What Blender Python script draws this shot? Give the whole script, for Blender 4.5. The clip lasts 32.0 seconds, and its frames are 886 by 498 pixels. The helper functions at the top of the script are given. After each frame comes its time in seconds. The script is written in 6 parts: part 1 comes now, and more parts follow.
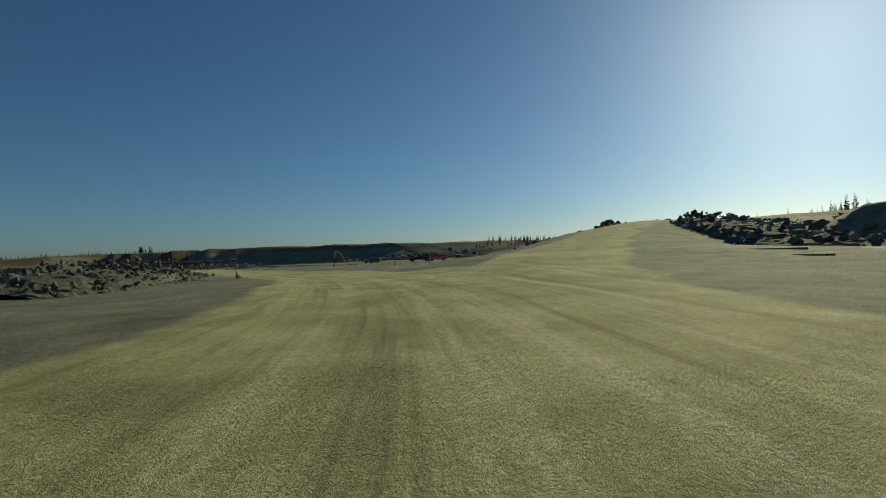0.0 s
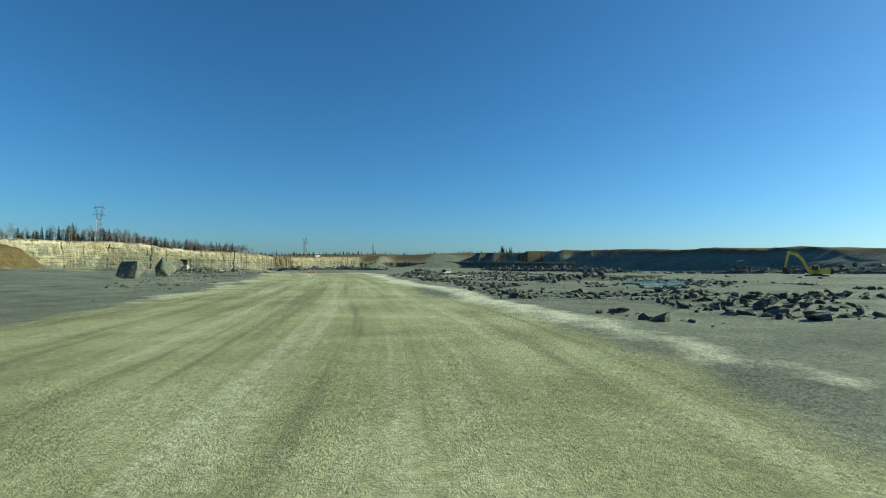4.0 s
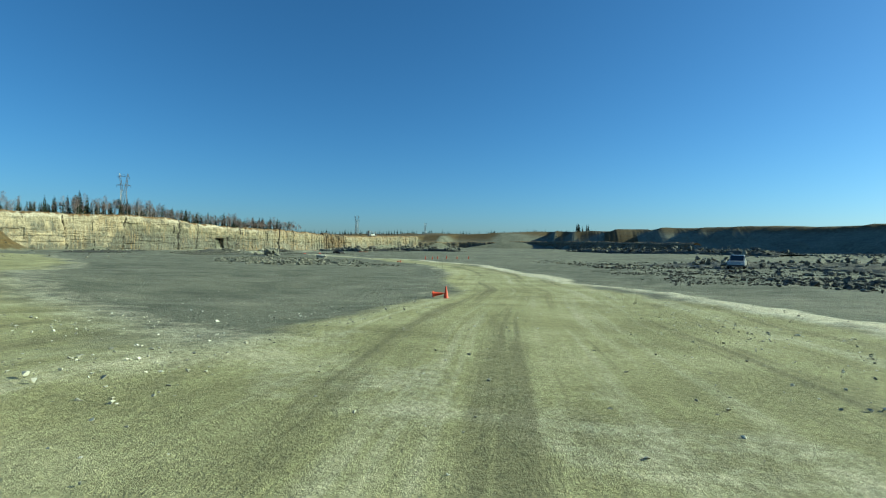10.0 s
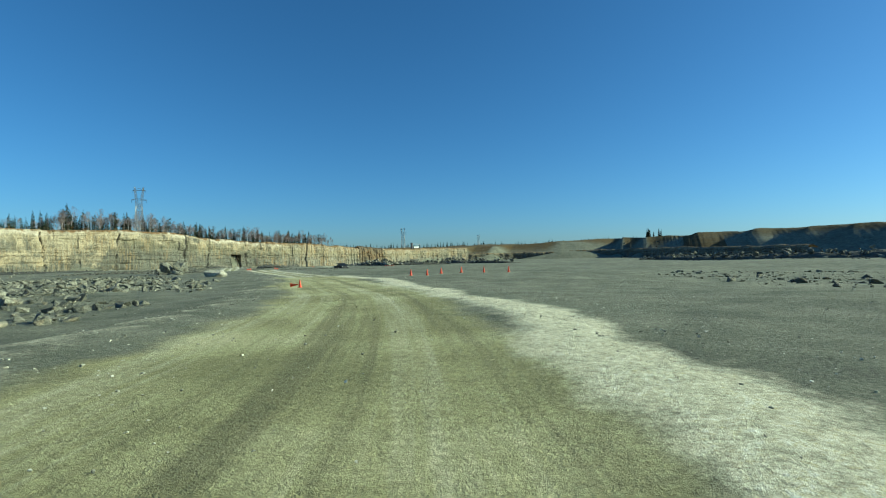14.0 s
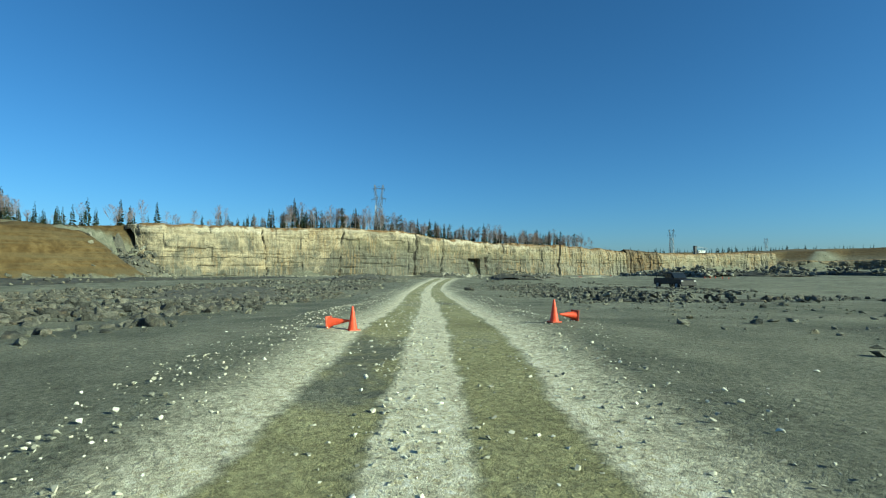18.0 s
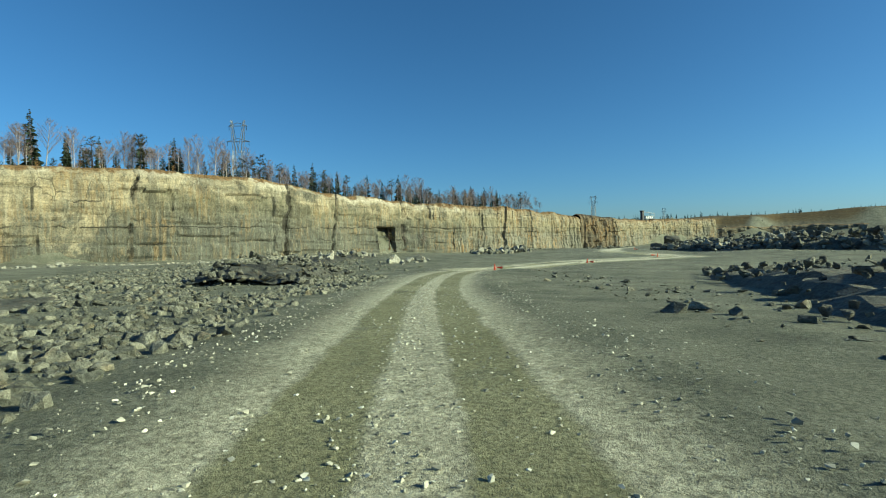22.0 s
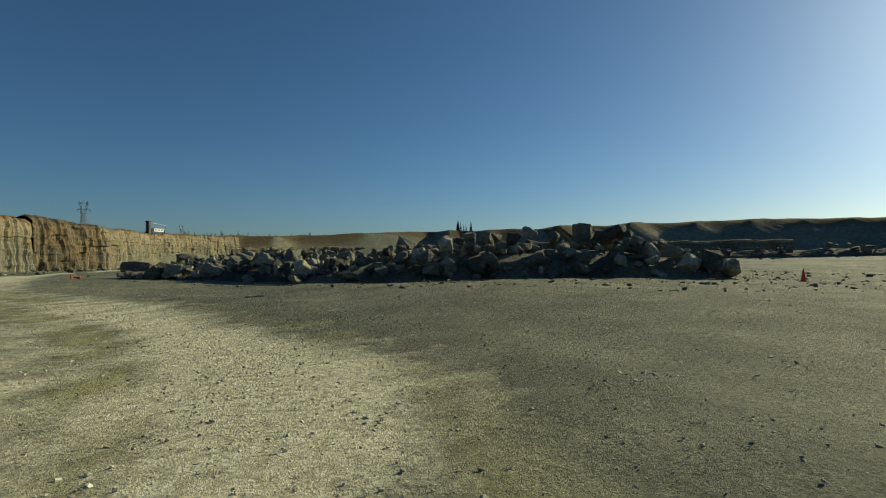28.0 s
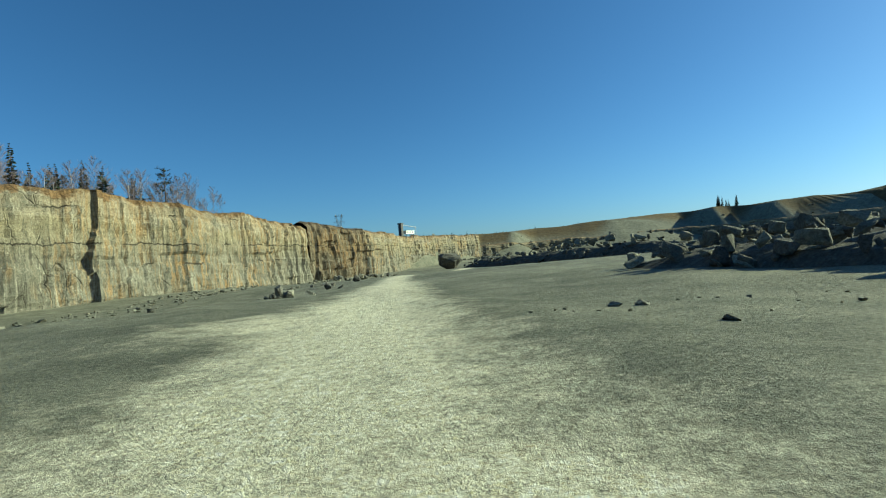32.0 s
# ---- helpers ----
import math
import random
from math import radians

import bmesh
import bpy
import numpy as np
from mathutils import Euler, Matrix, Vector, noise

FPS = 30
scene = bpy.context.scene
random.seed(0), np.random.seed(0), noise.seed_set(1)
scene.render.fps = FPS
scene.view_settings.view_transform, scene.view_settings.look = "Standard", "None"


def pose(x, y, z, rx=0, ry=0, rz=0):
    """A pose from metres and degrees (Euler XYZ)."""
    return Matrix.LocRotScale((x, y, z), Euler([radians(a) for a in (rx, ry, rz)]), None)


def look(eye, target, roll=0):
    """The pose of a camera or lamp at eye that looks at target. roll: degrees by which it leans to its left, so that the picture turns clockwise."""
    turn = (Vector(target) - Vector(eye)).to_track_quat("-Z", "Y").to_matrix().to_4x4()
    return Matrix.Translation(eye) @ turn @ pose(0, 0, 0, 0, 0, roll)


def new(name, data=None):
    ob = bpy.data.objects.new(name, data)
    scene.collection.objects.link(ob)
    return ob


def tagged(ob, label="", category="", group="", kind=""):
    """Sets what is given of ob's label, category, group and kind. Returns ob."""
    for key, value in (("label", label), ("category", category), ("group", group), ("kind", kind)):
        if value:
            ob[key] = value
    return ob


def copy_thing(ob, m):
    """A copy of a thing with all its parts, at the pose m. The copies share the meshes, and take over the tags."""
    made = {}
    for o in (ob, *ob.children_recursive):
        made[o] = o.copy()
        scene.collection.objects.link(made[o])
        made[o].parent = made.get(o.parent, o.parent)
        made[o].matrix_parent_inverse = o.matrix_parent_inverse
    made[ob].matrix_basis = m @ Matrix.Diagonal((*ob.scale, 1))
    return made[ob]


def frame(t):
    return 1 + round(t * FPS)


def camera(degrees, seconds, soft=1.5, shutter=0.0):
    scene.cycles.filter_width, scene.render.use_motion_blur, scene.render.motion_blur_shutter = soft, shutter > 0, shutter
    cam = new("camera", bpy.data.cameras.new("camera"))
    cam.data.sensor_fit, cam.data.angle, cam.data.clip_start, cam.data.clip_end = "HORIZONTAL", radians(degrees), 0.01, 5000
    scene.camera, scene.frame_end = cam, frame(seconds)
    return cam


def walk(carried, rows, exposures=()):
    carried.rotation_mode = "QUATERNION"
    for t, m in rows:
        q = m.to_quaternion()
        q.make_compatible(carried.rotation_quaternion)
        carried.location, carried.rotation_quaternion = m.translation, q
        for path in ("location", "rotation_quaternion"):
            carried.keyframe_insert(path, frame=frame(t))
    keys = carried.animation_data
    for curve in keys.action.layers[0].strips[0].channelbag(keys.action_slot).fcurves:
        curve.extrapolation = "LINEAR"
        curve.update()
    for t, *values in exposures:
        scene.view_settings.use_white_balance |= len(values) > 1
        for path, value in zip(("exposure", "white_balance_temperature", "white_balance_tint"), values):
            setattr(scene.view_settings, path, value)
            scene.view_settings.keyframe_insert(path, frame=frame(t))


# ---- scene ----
cam = camera(83.1, 32.0, soft=1.1)
PATH = [
    (0, (-0.90, -101.02, 1.84), (4.00, -92.30, 1.97), -1.7),
    (0.5, (3.16, -92.04, 1.84), (7.31, -82.94, 2.03), -1.8),
    (1, (6.46, -82.20, 1.85), (9.93, -72.82, 1.99), -0.2),
    (1.5, (8.91, -72.17, 1.75), (11.50, -62.51, 1.78), 0.6),
    (2, (10.56, -61.74, 1.53), (12.22, -51.88, 1.69), 1.1),
    (2.5, (11.00, -50.87, 1.41), (11.72, -40.90, 1.74), -0.1),
    (3, (10.38, -39.83, 1.43), (10.21, -29.83, 1.74), 0.0),
    (3.5, (8.85, -28.88, 1.55), (7.89, -18.93, 1.84), 0.3),
    (4, (6.60, -18.35, 1.71), (4.97, -8.49, 1.99), 0.7),
    (4.5, (3.82, -8.61, 1.79), (1.63, 1.14, 2.05), 1.4),
    (5, (0.69, -0.08, 1.64), (-2.39, 9.43, 1.74), -0.3),
    (5.5, (-2.84, 9.55, 1.61), (-6.65, 18.79, 1.78), -0.0),
    (6, (-6.29, 18.17, 1.55), (-10.10, 27.41, 1.62), -0.2),
    (6.5, (-9.54, 25.47, 1.54), (-13.64, 34.59, 1.52), -1.9),
    (7, (-13.20, 31.99, 1.38), (-18.37, 40.55, 1.39), -2.5),
    (7.5, (-18.03, 37.50, 1.22), (-24.94, 44.73, 1.16), -3.3),
    (8, (-23.04, 41.53, 1.17), (-31.36, 47.08, 1.08), -1.2),
    (8.5, (-27.31, 44.54, 1.04), (-35.65, 50.05, 0.99), 1.1),
    (9, (-30.73, 47.37, 0.96), (-37.20, 55.00, 1.13), 0.7),
    (9.5, (-33.24, 50.07, 0.96), (-38.18, 58.77, 1.06), -0.3),
    (10, (-34.85, 54.25, 0.81), (-37.34, 63.94, 0.69), 0.8),
    (10.5, (-35.63, 59.51, 0.64), (-36.29, 69.49, 0.63), 0.1),
    (11, (-36.35, 65.26, 0.51), (-37.16, 75.23, 0.60), 1.8),
    (11.5, (-36.73, 71.32, 0.21), (-38.03, 81.24, 0.43), 2.8),
    (12, (-37.21, 77.63, -0.10), (-38.41, 87.55, 0.17), 2.9),
    (12.5, (-38.71, 83.88, -0.27), (-40.17, 93.77, -0.06), 1.9),
    (13, (-39.71, 90.70, -0.42), (-41.59, 100.53, -0.34), 0.1),
    (13.5, (-41.22, 97.75, -0.55), (-44.07, 107.34, -0.43), -0.9),
    (14, (-43.55, 105.25, -0.70), (-47.11, 114.60, -0.55), -0.8),
    (14.5, (-47.09, 113.24, -0.69), (-51.73, 122.10, -0.56), -1.1),
    (15, (-51.87, 121.41, -0.77), (-57.80, 129.46, -0.56), -2.3),
    (15.5, (-57.80, 128.77, -0.90), (-64.29, 136.37, -0.66), -1.2),
    (16, (-63.97, 135.87, -0.99), (-70.63, 143.33, -0.73), -0.5),
    (16.5, (-70.40, 142.80, -1.09), (-77.23, 150.11, -0.80), 0.1),
    (17, (-77.16, 149.62, -1.20), (-84.12, 156.78, -0.89), 0.7),
    (17.5, (-84.32, 156.38, -1.31), (-91.41, 163.42, -0.96), 1.6),
    (18, (-92.03, 163.14, -1.32), (-99.47, 169.82, -0.98), -0.1),
    (18.5, (-99.94, 170.01, -1.44), (-107.59, 176.45, -1.49), 0.9),
    (19, (-108.06, 176.90, -1.67), (-115.71, 183.34, -1.63), -0.4),
    (19.5, (-116.21, 183.54, -1.96), (-123.89, 189.95, -1.80), -3.0),
    (20, (-123.74, 189.91, -2.24), (-131.30, 196.44, -2.03), -2.5),
    (20.5, (-130.89, 196.20, -2.35), (-138.39, 202.82, -2.24), -0.1),
    (21, (-137.63, 202.76, -2.22), (-144.43, 210.09, -2.19), 0.1),
    (21.5, (-143.35, 209.53, -1.77), (-149.51, 217.40, -1.56), -2.0),
    (22, (-149.32, 216.53, -1.91), (-155.30, 224.55, -2.11), -1.2),
    (22.5, (-154.73, 223.24, -2.17), (-160.67, 231.28, -2.49), -0.4),
    (23, (-159.53, 229.33, -2.49), (-165.29, 237.50, -2.59), 0.3),
    (23.5, (-163.50, 234.96, -2.67), (-168.72, 243.49, -2.78), -0.2),
    (24, (-166.64, 240.18, -2.77), (-170.68, 249.32, -2.88), 1.9),
    (24.5, (-168.62, 245.42, -2.89), (-170.72, 255.17, -3.54), 2.3),
    (25, (-169.39, 250.47, -3.30), (-168.41, 260.41, -2.87), 5.0),
    (25.5, (-168.91, 255.79, -3.47), (-166.90, 265.59, -3.22), 3.4),
    (26, (-167.52, 259.99, -3.42), (-164.46, 269.50, -3.13), 1.7),
    (26.5, (-165.72, 263.46, -3.24), (-161.73, 272.62, -2.92), 0.7),
    (27, (-163.75, 266.47, -3.05), (-159.00, 275.26, -2.68), 0.2),
    (27.5, (-161.79, 269.22, -2.94), (-156.40, 277.64, -2.53), 0.1),
    (28, (-160.30, 272.10, -3.04), (-157.76, 281.77, -2.93), -0.2),
    (28.5, (-160.16, 276.04, -3.21), (-160.70, 286.02, -3.15), 0.5),
    (29, (-161.22, 280.18, -3.22), (-164.13, 289.75, -3.20), 0.6),
    (29.5, (-163.17, 284.68, -3.42), (-167.67, 293.61, -3.41), -1.2),
    (30, (-166.04, 289.06, -3.44), (-172.00, 297.09, -3.22), -0.8),
    (30.5, (-169.70, 293.53, -3.42), (-176.06, 301.24, -3.29), -1.0),
    (31, (-173.66, 298.48, -3.35), (-179.22, 306.79, -3.53), 3.2),
    (31.5, (-176.89, 303.64, -3.57), (-180.43, 313.00, -3.59), 5.4),
    (32, (-179.55, 309.80, -3.62), (-181.09, 319.68, -3.45), -4.2),
]
EXPOSURES = [(0, -0.1, 5500, -8), (1.5, 0.0, 5100, -11), (2.5, 0.5, 4800, -13), (5, 0.93, 4550, -15), (19, 0.93, 4550, -15), (22, 0.93, 4800, -14), (24, 0.82, 5050, -12), (25.5, 0.55, 5100, -10), (28, 0.15, 5500, -6), (29, 0.35, 5300, -8), (30, 0.6, 4900, -10), (32, 0.95, 4800, -14)]
walk(cam, [(t, look(eye, target, roll)) for t, eye, target, roll in PATH], EXPOSURES)
SKY_STRENGTH = 0.05
SUN_STRENGTH = 5.0

# ---- light ----
SUN_YAW = -67.0      # degrees from +y, to the left positive
SUN_EL = 21.5
world = bpy.data.worlds.new("world")
scene.world = world
world.use_nodes = True
wn = world.node_tree
sky = wn.nodes.new("ShaderNodeTexSky")
sky.sky_type = "NISHITA"
sky.sun_disc = False
sky.sun_elevation = radians(SUN_EL)
sky.sun_rotation = radians(-SUN_YAW)
sky.altitude = 900
sky.air_density = 1.0
sky.dust_density = 1.3
sky.ozone_density = 4.0
bg = wn.nodes["Background"]
bg.inputs["Strength"].default_value = SKY_STRENGTH
wn.links.new(sky.outputs[0], bg.inputs[0])
sun_data = bpy.data.lights.new("sun", "SUN")
sun_data.energy = SUN_STRENGTH
sun_data.angle = radians(0.55)
sun_data.color = (1.0, 0.77, 0.43)
sun = new("sun", sun_data)
sd = Vector((-math.sin(radians(SUN_YAW)) * math.cos(radians(SUN_EL)), math.cos(radians(SUN_YAW)) * math.cos(radians(SUN_EL)), math.sin(radians(SUN_EL))))
sun.matrix_world = look((0, 0, 60), Vector((0, 0, 60)) - sd)
tagged(sun, "low winter sun", "sun", kind="structure")

# ---- materials ----
class Nodes:
    """A small helper to write node materials."""

    def __init__(self, name):
        self.mat = bpy.data.materials.new(name)
        self.mat.use_nodes = True
        self.t = self.mat.node_tree
        self.bsdf = self.t.nodes["Principled BSDF"]

    def node(self, kind, **values):
        n = self.t.nodes.new(kind)
        if "feature" in values:
            n.feature = values["feature"]
        if "operation" in values:
            n.operation = values["operation"]
        if "data_type" in values:
            n.data_type = values["data_type"]
        if "blend_type" in values:
            n.blend_type = values["blend_type"]
        return n

    def link(self, a, b):
        self.t.links.new(a, b)

    def coords(self, scale=(1, 1, 1), space="Object"):
        tc = self.node("ShaderNodeTexCoord")
        mp = self.node("ShaderNodeMapping")
        mp.inputs["Scale"].default_value = scale
        self.link(tc.outputs[space], mp.inputs[0])
        return mp.outputs[0]

    def position(self, scale=(1, 1, 1)):
        g = self.node("ShaderNodeNewGeometry")
        mp = self.node("ShaderNodeMapping")
        mp.inputs["Scale"].default_value = scale
        self.link(g.outputs["Position"], mp.inputs[0])
        return mp.outputs[0]

    def noise(self, vec, scale, detail=4, rough=0.6, distort=0.0):
        n = self.node("ShaderNodeTexNoise")
        n.inputs["Scale"].default_value = scale
        n.inputs["Detail"].default_value = detail
        n.inputs["Roughness"].default_value = rough
        n.inputs["Distortion"].default_value = distort
        self.link(vec, n.inputs["Vector"])
        return n.outputs["Fac"]

    def voronoi(self, vec, scale, feature="F1", out="Distance"):
        n = self.node("ShaderNodeTexVoronoi", feature=feature)
        n.inputs["Scale"].default_value = scale
        self.link(vec, n.inputs["Vector"])
        return n.outputs[out]

    def ramp(self, fac, *stops):
        r = self.node("ShaderNodeValToRGB")
        e = r.color_ramp.elements
        while len(e) < len(stops):
            e.new(0.5)
        for el, (p, c) in zip(e, stops):
            el.position = p
            el.color = (*c, 1) if len(c) == 3 else c
        self.link(fac, r.inputs[0])
        return r.outputs[0]

    def grey(self, fac, lo, hi, a=0.0, b=1.0):
        m = self.node("ShaderNodeMapRange")
        for i, v in enumerate((lo, hi, a, b)):
            m.inputs[i + 1].default_value = v
        self.link(fac, m.inputs[0])
        return m.outputs[0]

    def mix(self, fac, a, b, mode="MIX"):
        m = self.node("ShaderNodeMix", data_type="RGBA", blend_type=mode)
        for v, k in ((fac, 0), (a, 6), (b, 7)):
            if isinstance(v, (int, float)):
                m.inputs[k].default_value = v
            elif isinstance(v, tuple):
                m.inputs[k].default_value = (*v, 1)
            else:
                self.link(v, m.inputs[k])
        return m.outputs[2]

    def math(self, op, a, b=0.0):
        m = self.node("ShaderNodeMath", operation=op)
        for i, v in enumerate((a, b)):
            if isinstance(v, (int, float)):
                m.inputs[i].default_value = v
            else:
                self.link(v, m.inputs[i])
        return m.outputs[0]

    def attr(self, name):
        a = self.node("ShaderNodeAttribute")
        a.attribute_name = name
        return a

    def rand(self):
        return self.node("ShaderNodeObjectInfo").outputs["Random"]

    def island(self):
        return self.node("ShaderNodeNewGeometry").outputs["Random Per Island"]

    def bump(self, height, strength, distance):
        b = self.node("ShaderNodeBump")
        b.inputs["Strength"].default_value = strength
        b.inputs["Distance"].default_value = distance
        self.link(height, b.inputs["Height"])
        self.link(b.outputs[0], self.bsdf.inputs["Normal"])

    def done(self, color, rough=0.9, metal=0.0, spec=0.3):
        for v, k in ((color, "Base Color"), (rough, "Roughness"), (metal, "Metallic"), (spec, "Specular IOR Level")):
            if isinstance(v, (int, float)):
                self.bsdf.inputs[k].default_value = v
            elif isinstance(v, tuple):
                self.bsdf.inputs[k].default_value = (*v, 1)
            else:
                self.link(v, self.bsdf.inputs[k])
        return self.mat


def rock_mat(name, dark, mid, light, stain, per_island=True, scale=1.0):
    n = Nodes(name)
    p = n.position()
    r = n.rand() if not per_island else n.math("FRACT", n.math("ADD", n.rand(), n.island()))
    big = n.noise(p, 0.9 * scale, 5, 0.65)
    fine = n.noise(p, 14 * scale, 5, 0.7)
    base = n.ramp(n.math("ADD", n.math("MULTIPLY", big, 0.55), n.math("MULTIPLY", r, 0.45)), (0.15, dark), (0.5, mid), (0.85, light))
    base = n.mix(n.grey(n.noise(p, 2.3 * scale, 3), 0.55, 0.75, 0, 0.7), base, stain)
    base = n.mix(0.6, base, n.ramp(fine, (0.32, (0.15, 0.15, 0.15)), (0.68, (0.85, 0.85, 0.85))), "OVERLAY")
    facet = n.noise(p, 4.5 * scale, 6, 0.75)
    base = n.mix(0.5, base, n.ramp(facet, (0.36, (0.2, 0.2, 0.2)), (0.64, (0.8, 0.8, 0.8))), "OVERLAY")
    n.bump(n.math("ADD", n.math("MULTIPLY", fine, 0.3), n.math("ADD", big, facet)), 0.9, 0.16)
    return n.done(base, 0.93, spec=0.25)


ROCK = rock_mat("grey_rock", (0.075, 0.077, 0.06), (0.16, 0.16, 0.125), (0.32, 0.31, 0.235), (0.26, 0.21, 0.12))
ROCK_DARK = rock_mat("dark_rock", (0.042, 0.043, 0.037), (0.10, 0.099, 0.082), (0.21, 0.203, 0.162), (0.19, 0.145, 0.085))
ROCK_PALE = rock_mat("pale_rock", (0.19, 0.19, 0.16), (0.33, 0.32, 0.26), (0.48, 0.455, 0.355), (0.38, 0.29, 0.14))


def gravel_mat():
    n = Nodes("loose_gravel")
    r = n.island()
    fine = n.noise(n.position(), 25, 3)
    c = n.ramp(r, (0.0, (0.20, 0.20, 0.16)), (0.4, (0.38, 0.365, 0.28)), (0.8, (0.56, 0.54, 0.43)), (1.0, (0.74, 0.72, 0.61)))
    c = n.mix(0.3, c, n.ramp(fine, (0.3, (0.25, 0.25, 0.25)), (0.7, (0.75, 0.75, 0.75))), "OVERLAY")
    return n.done(c, 0.9)


GRAVEL = gravel_mat()


def ground_mat():
    """Pit floor: grey-green crushed rock, with the olive-beige driven track and its pale loose edges by attributes."""
    n = Nodes("pit_floor")
    p = n.position()
    road = n.attr("road").outputs["Fac"]       # 1 on the driven band
    loose = n.attr("loose").outputs["Fac"]     # 1 on the pale gravel windrows
    earth = n.attr("earth").outputs["Fac"]     # 1 on brown stripped soil
    wet = n.attr("wet").outputs["Fac"]
    big = n.noise(p, 0.05, 4, 0.6)
    mid = n.noise(p, 0.55, 5, 0.65)
    fine = n.noise(p, 7.0, 6, 0.75)
    floor_c = n.ramp(n.math("ADD", n.math("MULTIPLY", mid, 0.6), n.math("MULTIPLY", big, 0.4)), (0.36, (0.095, 0.098, 0.07)), (0.5, (0.165, 0.166, 0.12)), (0.66, (0.25, 0.247, 0.178)))
    road_c = n.ramp(n.noise(p, 0.35, 4, 0.6, 0.4), (0.32, (0.245, 0.235, 0.11)), (0.5, (0.35, 0.333, 0.162)), (0.7, (0.47, 0.446, 0.245)))
    loose_c = n.ramp(fine, (0.3, (0.42, 0.395, 0.27)), (0.55, (0.68, 0.64, 0.46)), (0.75, (0.84, 0.80, 0.61)))
    earth_c = n.ramp(mid, (0.3, (0.05, 0.033, 0.010)), (0.5, (0.09, 0.061, 0.020)), (0.7, (0.15, 0.11, 0.044)))
    strata = n.noise(n.position((0.04, 0.04, 1.1)), 1.1, 5, 0.65, 0.5)
    earth_c = n.mix(n.grey(strata, 0.46, 0.60, 0, 0.65), earth_c, n.mix(big, (0.06, 0.053, 0.024), (0.15, 0.122, 0.066)))
    wob = n.math("MULTIPLY", n.math("SUBTRACT", n.noise(p, 1.3, 4, 0.7), 0.5), 0.7)
    c = n.mix(n.grey(n.math("ADD", road, wob), 0.25, 0.75), floor_c, road_c)
    c = n.mix(n.grey(n.math("ADD", loose, n.math("MULTIPLY", wob, 1.2)), 0.35, 0.8), c, loose_c)
    # streaks drawn out along the driven line, and the wheel strips of the narrow track
    side, along, narrow = n.attr("side").outputs["Fac"], n.attr("along").outputs["Fac"], n.attr("narrow").outputs["Fac"]
    cv = n.node("ShaderNodeCombineXYZ")
    n.link(n.math("MULTIPLY", side, 1.1), cv.inputs[0])
    n.link(n.math("MULTIPLY", along, 0.035), cv.inputs[1])
    streak = n.noise(cv.outputs[0], 1.0, 5, 0.7, 0.3)
    near = n.math("MULTIPLY", n.grey(road, 0.4, 0.8), n.grey(n.math("ABSOLUTE", side), 8.0, 15.0, 1, 0))
    c = n.mix(n.math("MULTIPLY", near, n.grey(streak, 0.52, 0.66, 0, 0.42)), c, loose_c)
    c = n.mix(n.math("MULTIPLY", near, n.grey(streak, 0.48, 0.36, 0, 0.65)), c, (0.15, 0.14, 0.075))
    u = n.math("ABSOLUTE", n.math("ADD", n.math("SUBTRACT", side, 0.1), n.math("MULTIPLY", n.math("SUBTRACT", n.noise(p, 0.8, 5, 0.75), 0.5), 0.5)))
    strip = n.grey(n.math("ABSOLUTE", n.math("SUBTRACT", u, 0.78)), 0.36, 0.47, 1, 0)
    pale = n.math("MAXIMUM", n.grey(u, 0.3, 0.42, 1, 0), n.math("MULTIPLY", n.grey(u, 1.12, 1.28), n.grey(u, 1.4, 2.3, 1, 0)))
    c = n.mix(n.math("MULTIPLY", narrow, n.math("MULTIPLY", pale, n.grey(n.noise(p, 3.0, 5, 0.8), 0.2, 0.44))), c, loose_c)
    c = n.mix(n.math("MULTIPLY", narrow, n.math("MULTIPLY", strip, n.grey(n.noise(p, 0.25, 5, 0.75), 0.66, 0.56))), c, n.mix(0.35, road_c, (0.17, 0.162, 0.085)))
    c = n.mix(n.grey(n.math("ADD", earth, wob), 0.3, 0.7), c, earth_c)
    spec_c = n.ramp(n.noise(p, 17.0, 6, 0.85), (0.38, (0.12, 0.12, 0.12)), (0.5, (0.5, 0.5, 0.5)), (0.62, (0.9, 0.9, 0.9)))
    c = n.mix(n.math("SUBTRACT", 0.62, n.math("MULTIPLY", road, 0.3)), c, spec_c, "OVERLAY")
    c = n.mix(0.4, c, n.ramp(fine, (0.3, (0.3, 0.3, 0.3)), (0.7, (0.7, 0.7, 0.7))), "OVERLAY")
    c = n.mix(n.math("MULTIPLY", wet, 0.6), c, (0.03, 0.035, 0.03))
    h = n.math("ADD", n.noise(p, 30.0, 4, 0.8), n.math("ADD", fine, n.math("MULTIPLY", mid, 0.6)))
    n.bump(h, 0.9, 0.05)
    return n.done(c, n.grey(wet, 0, 1, 0.93, 0.35), spec=0.25)


GROUND = ground_mat()


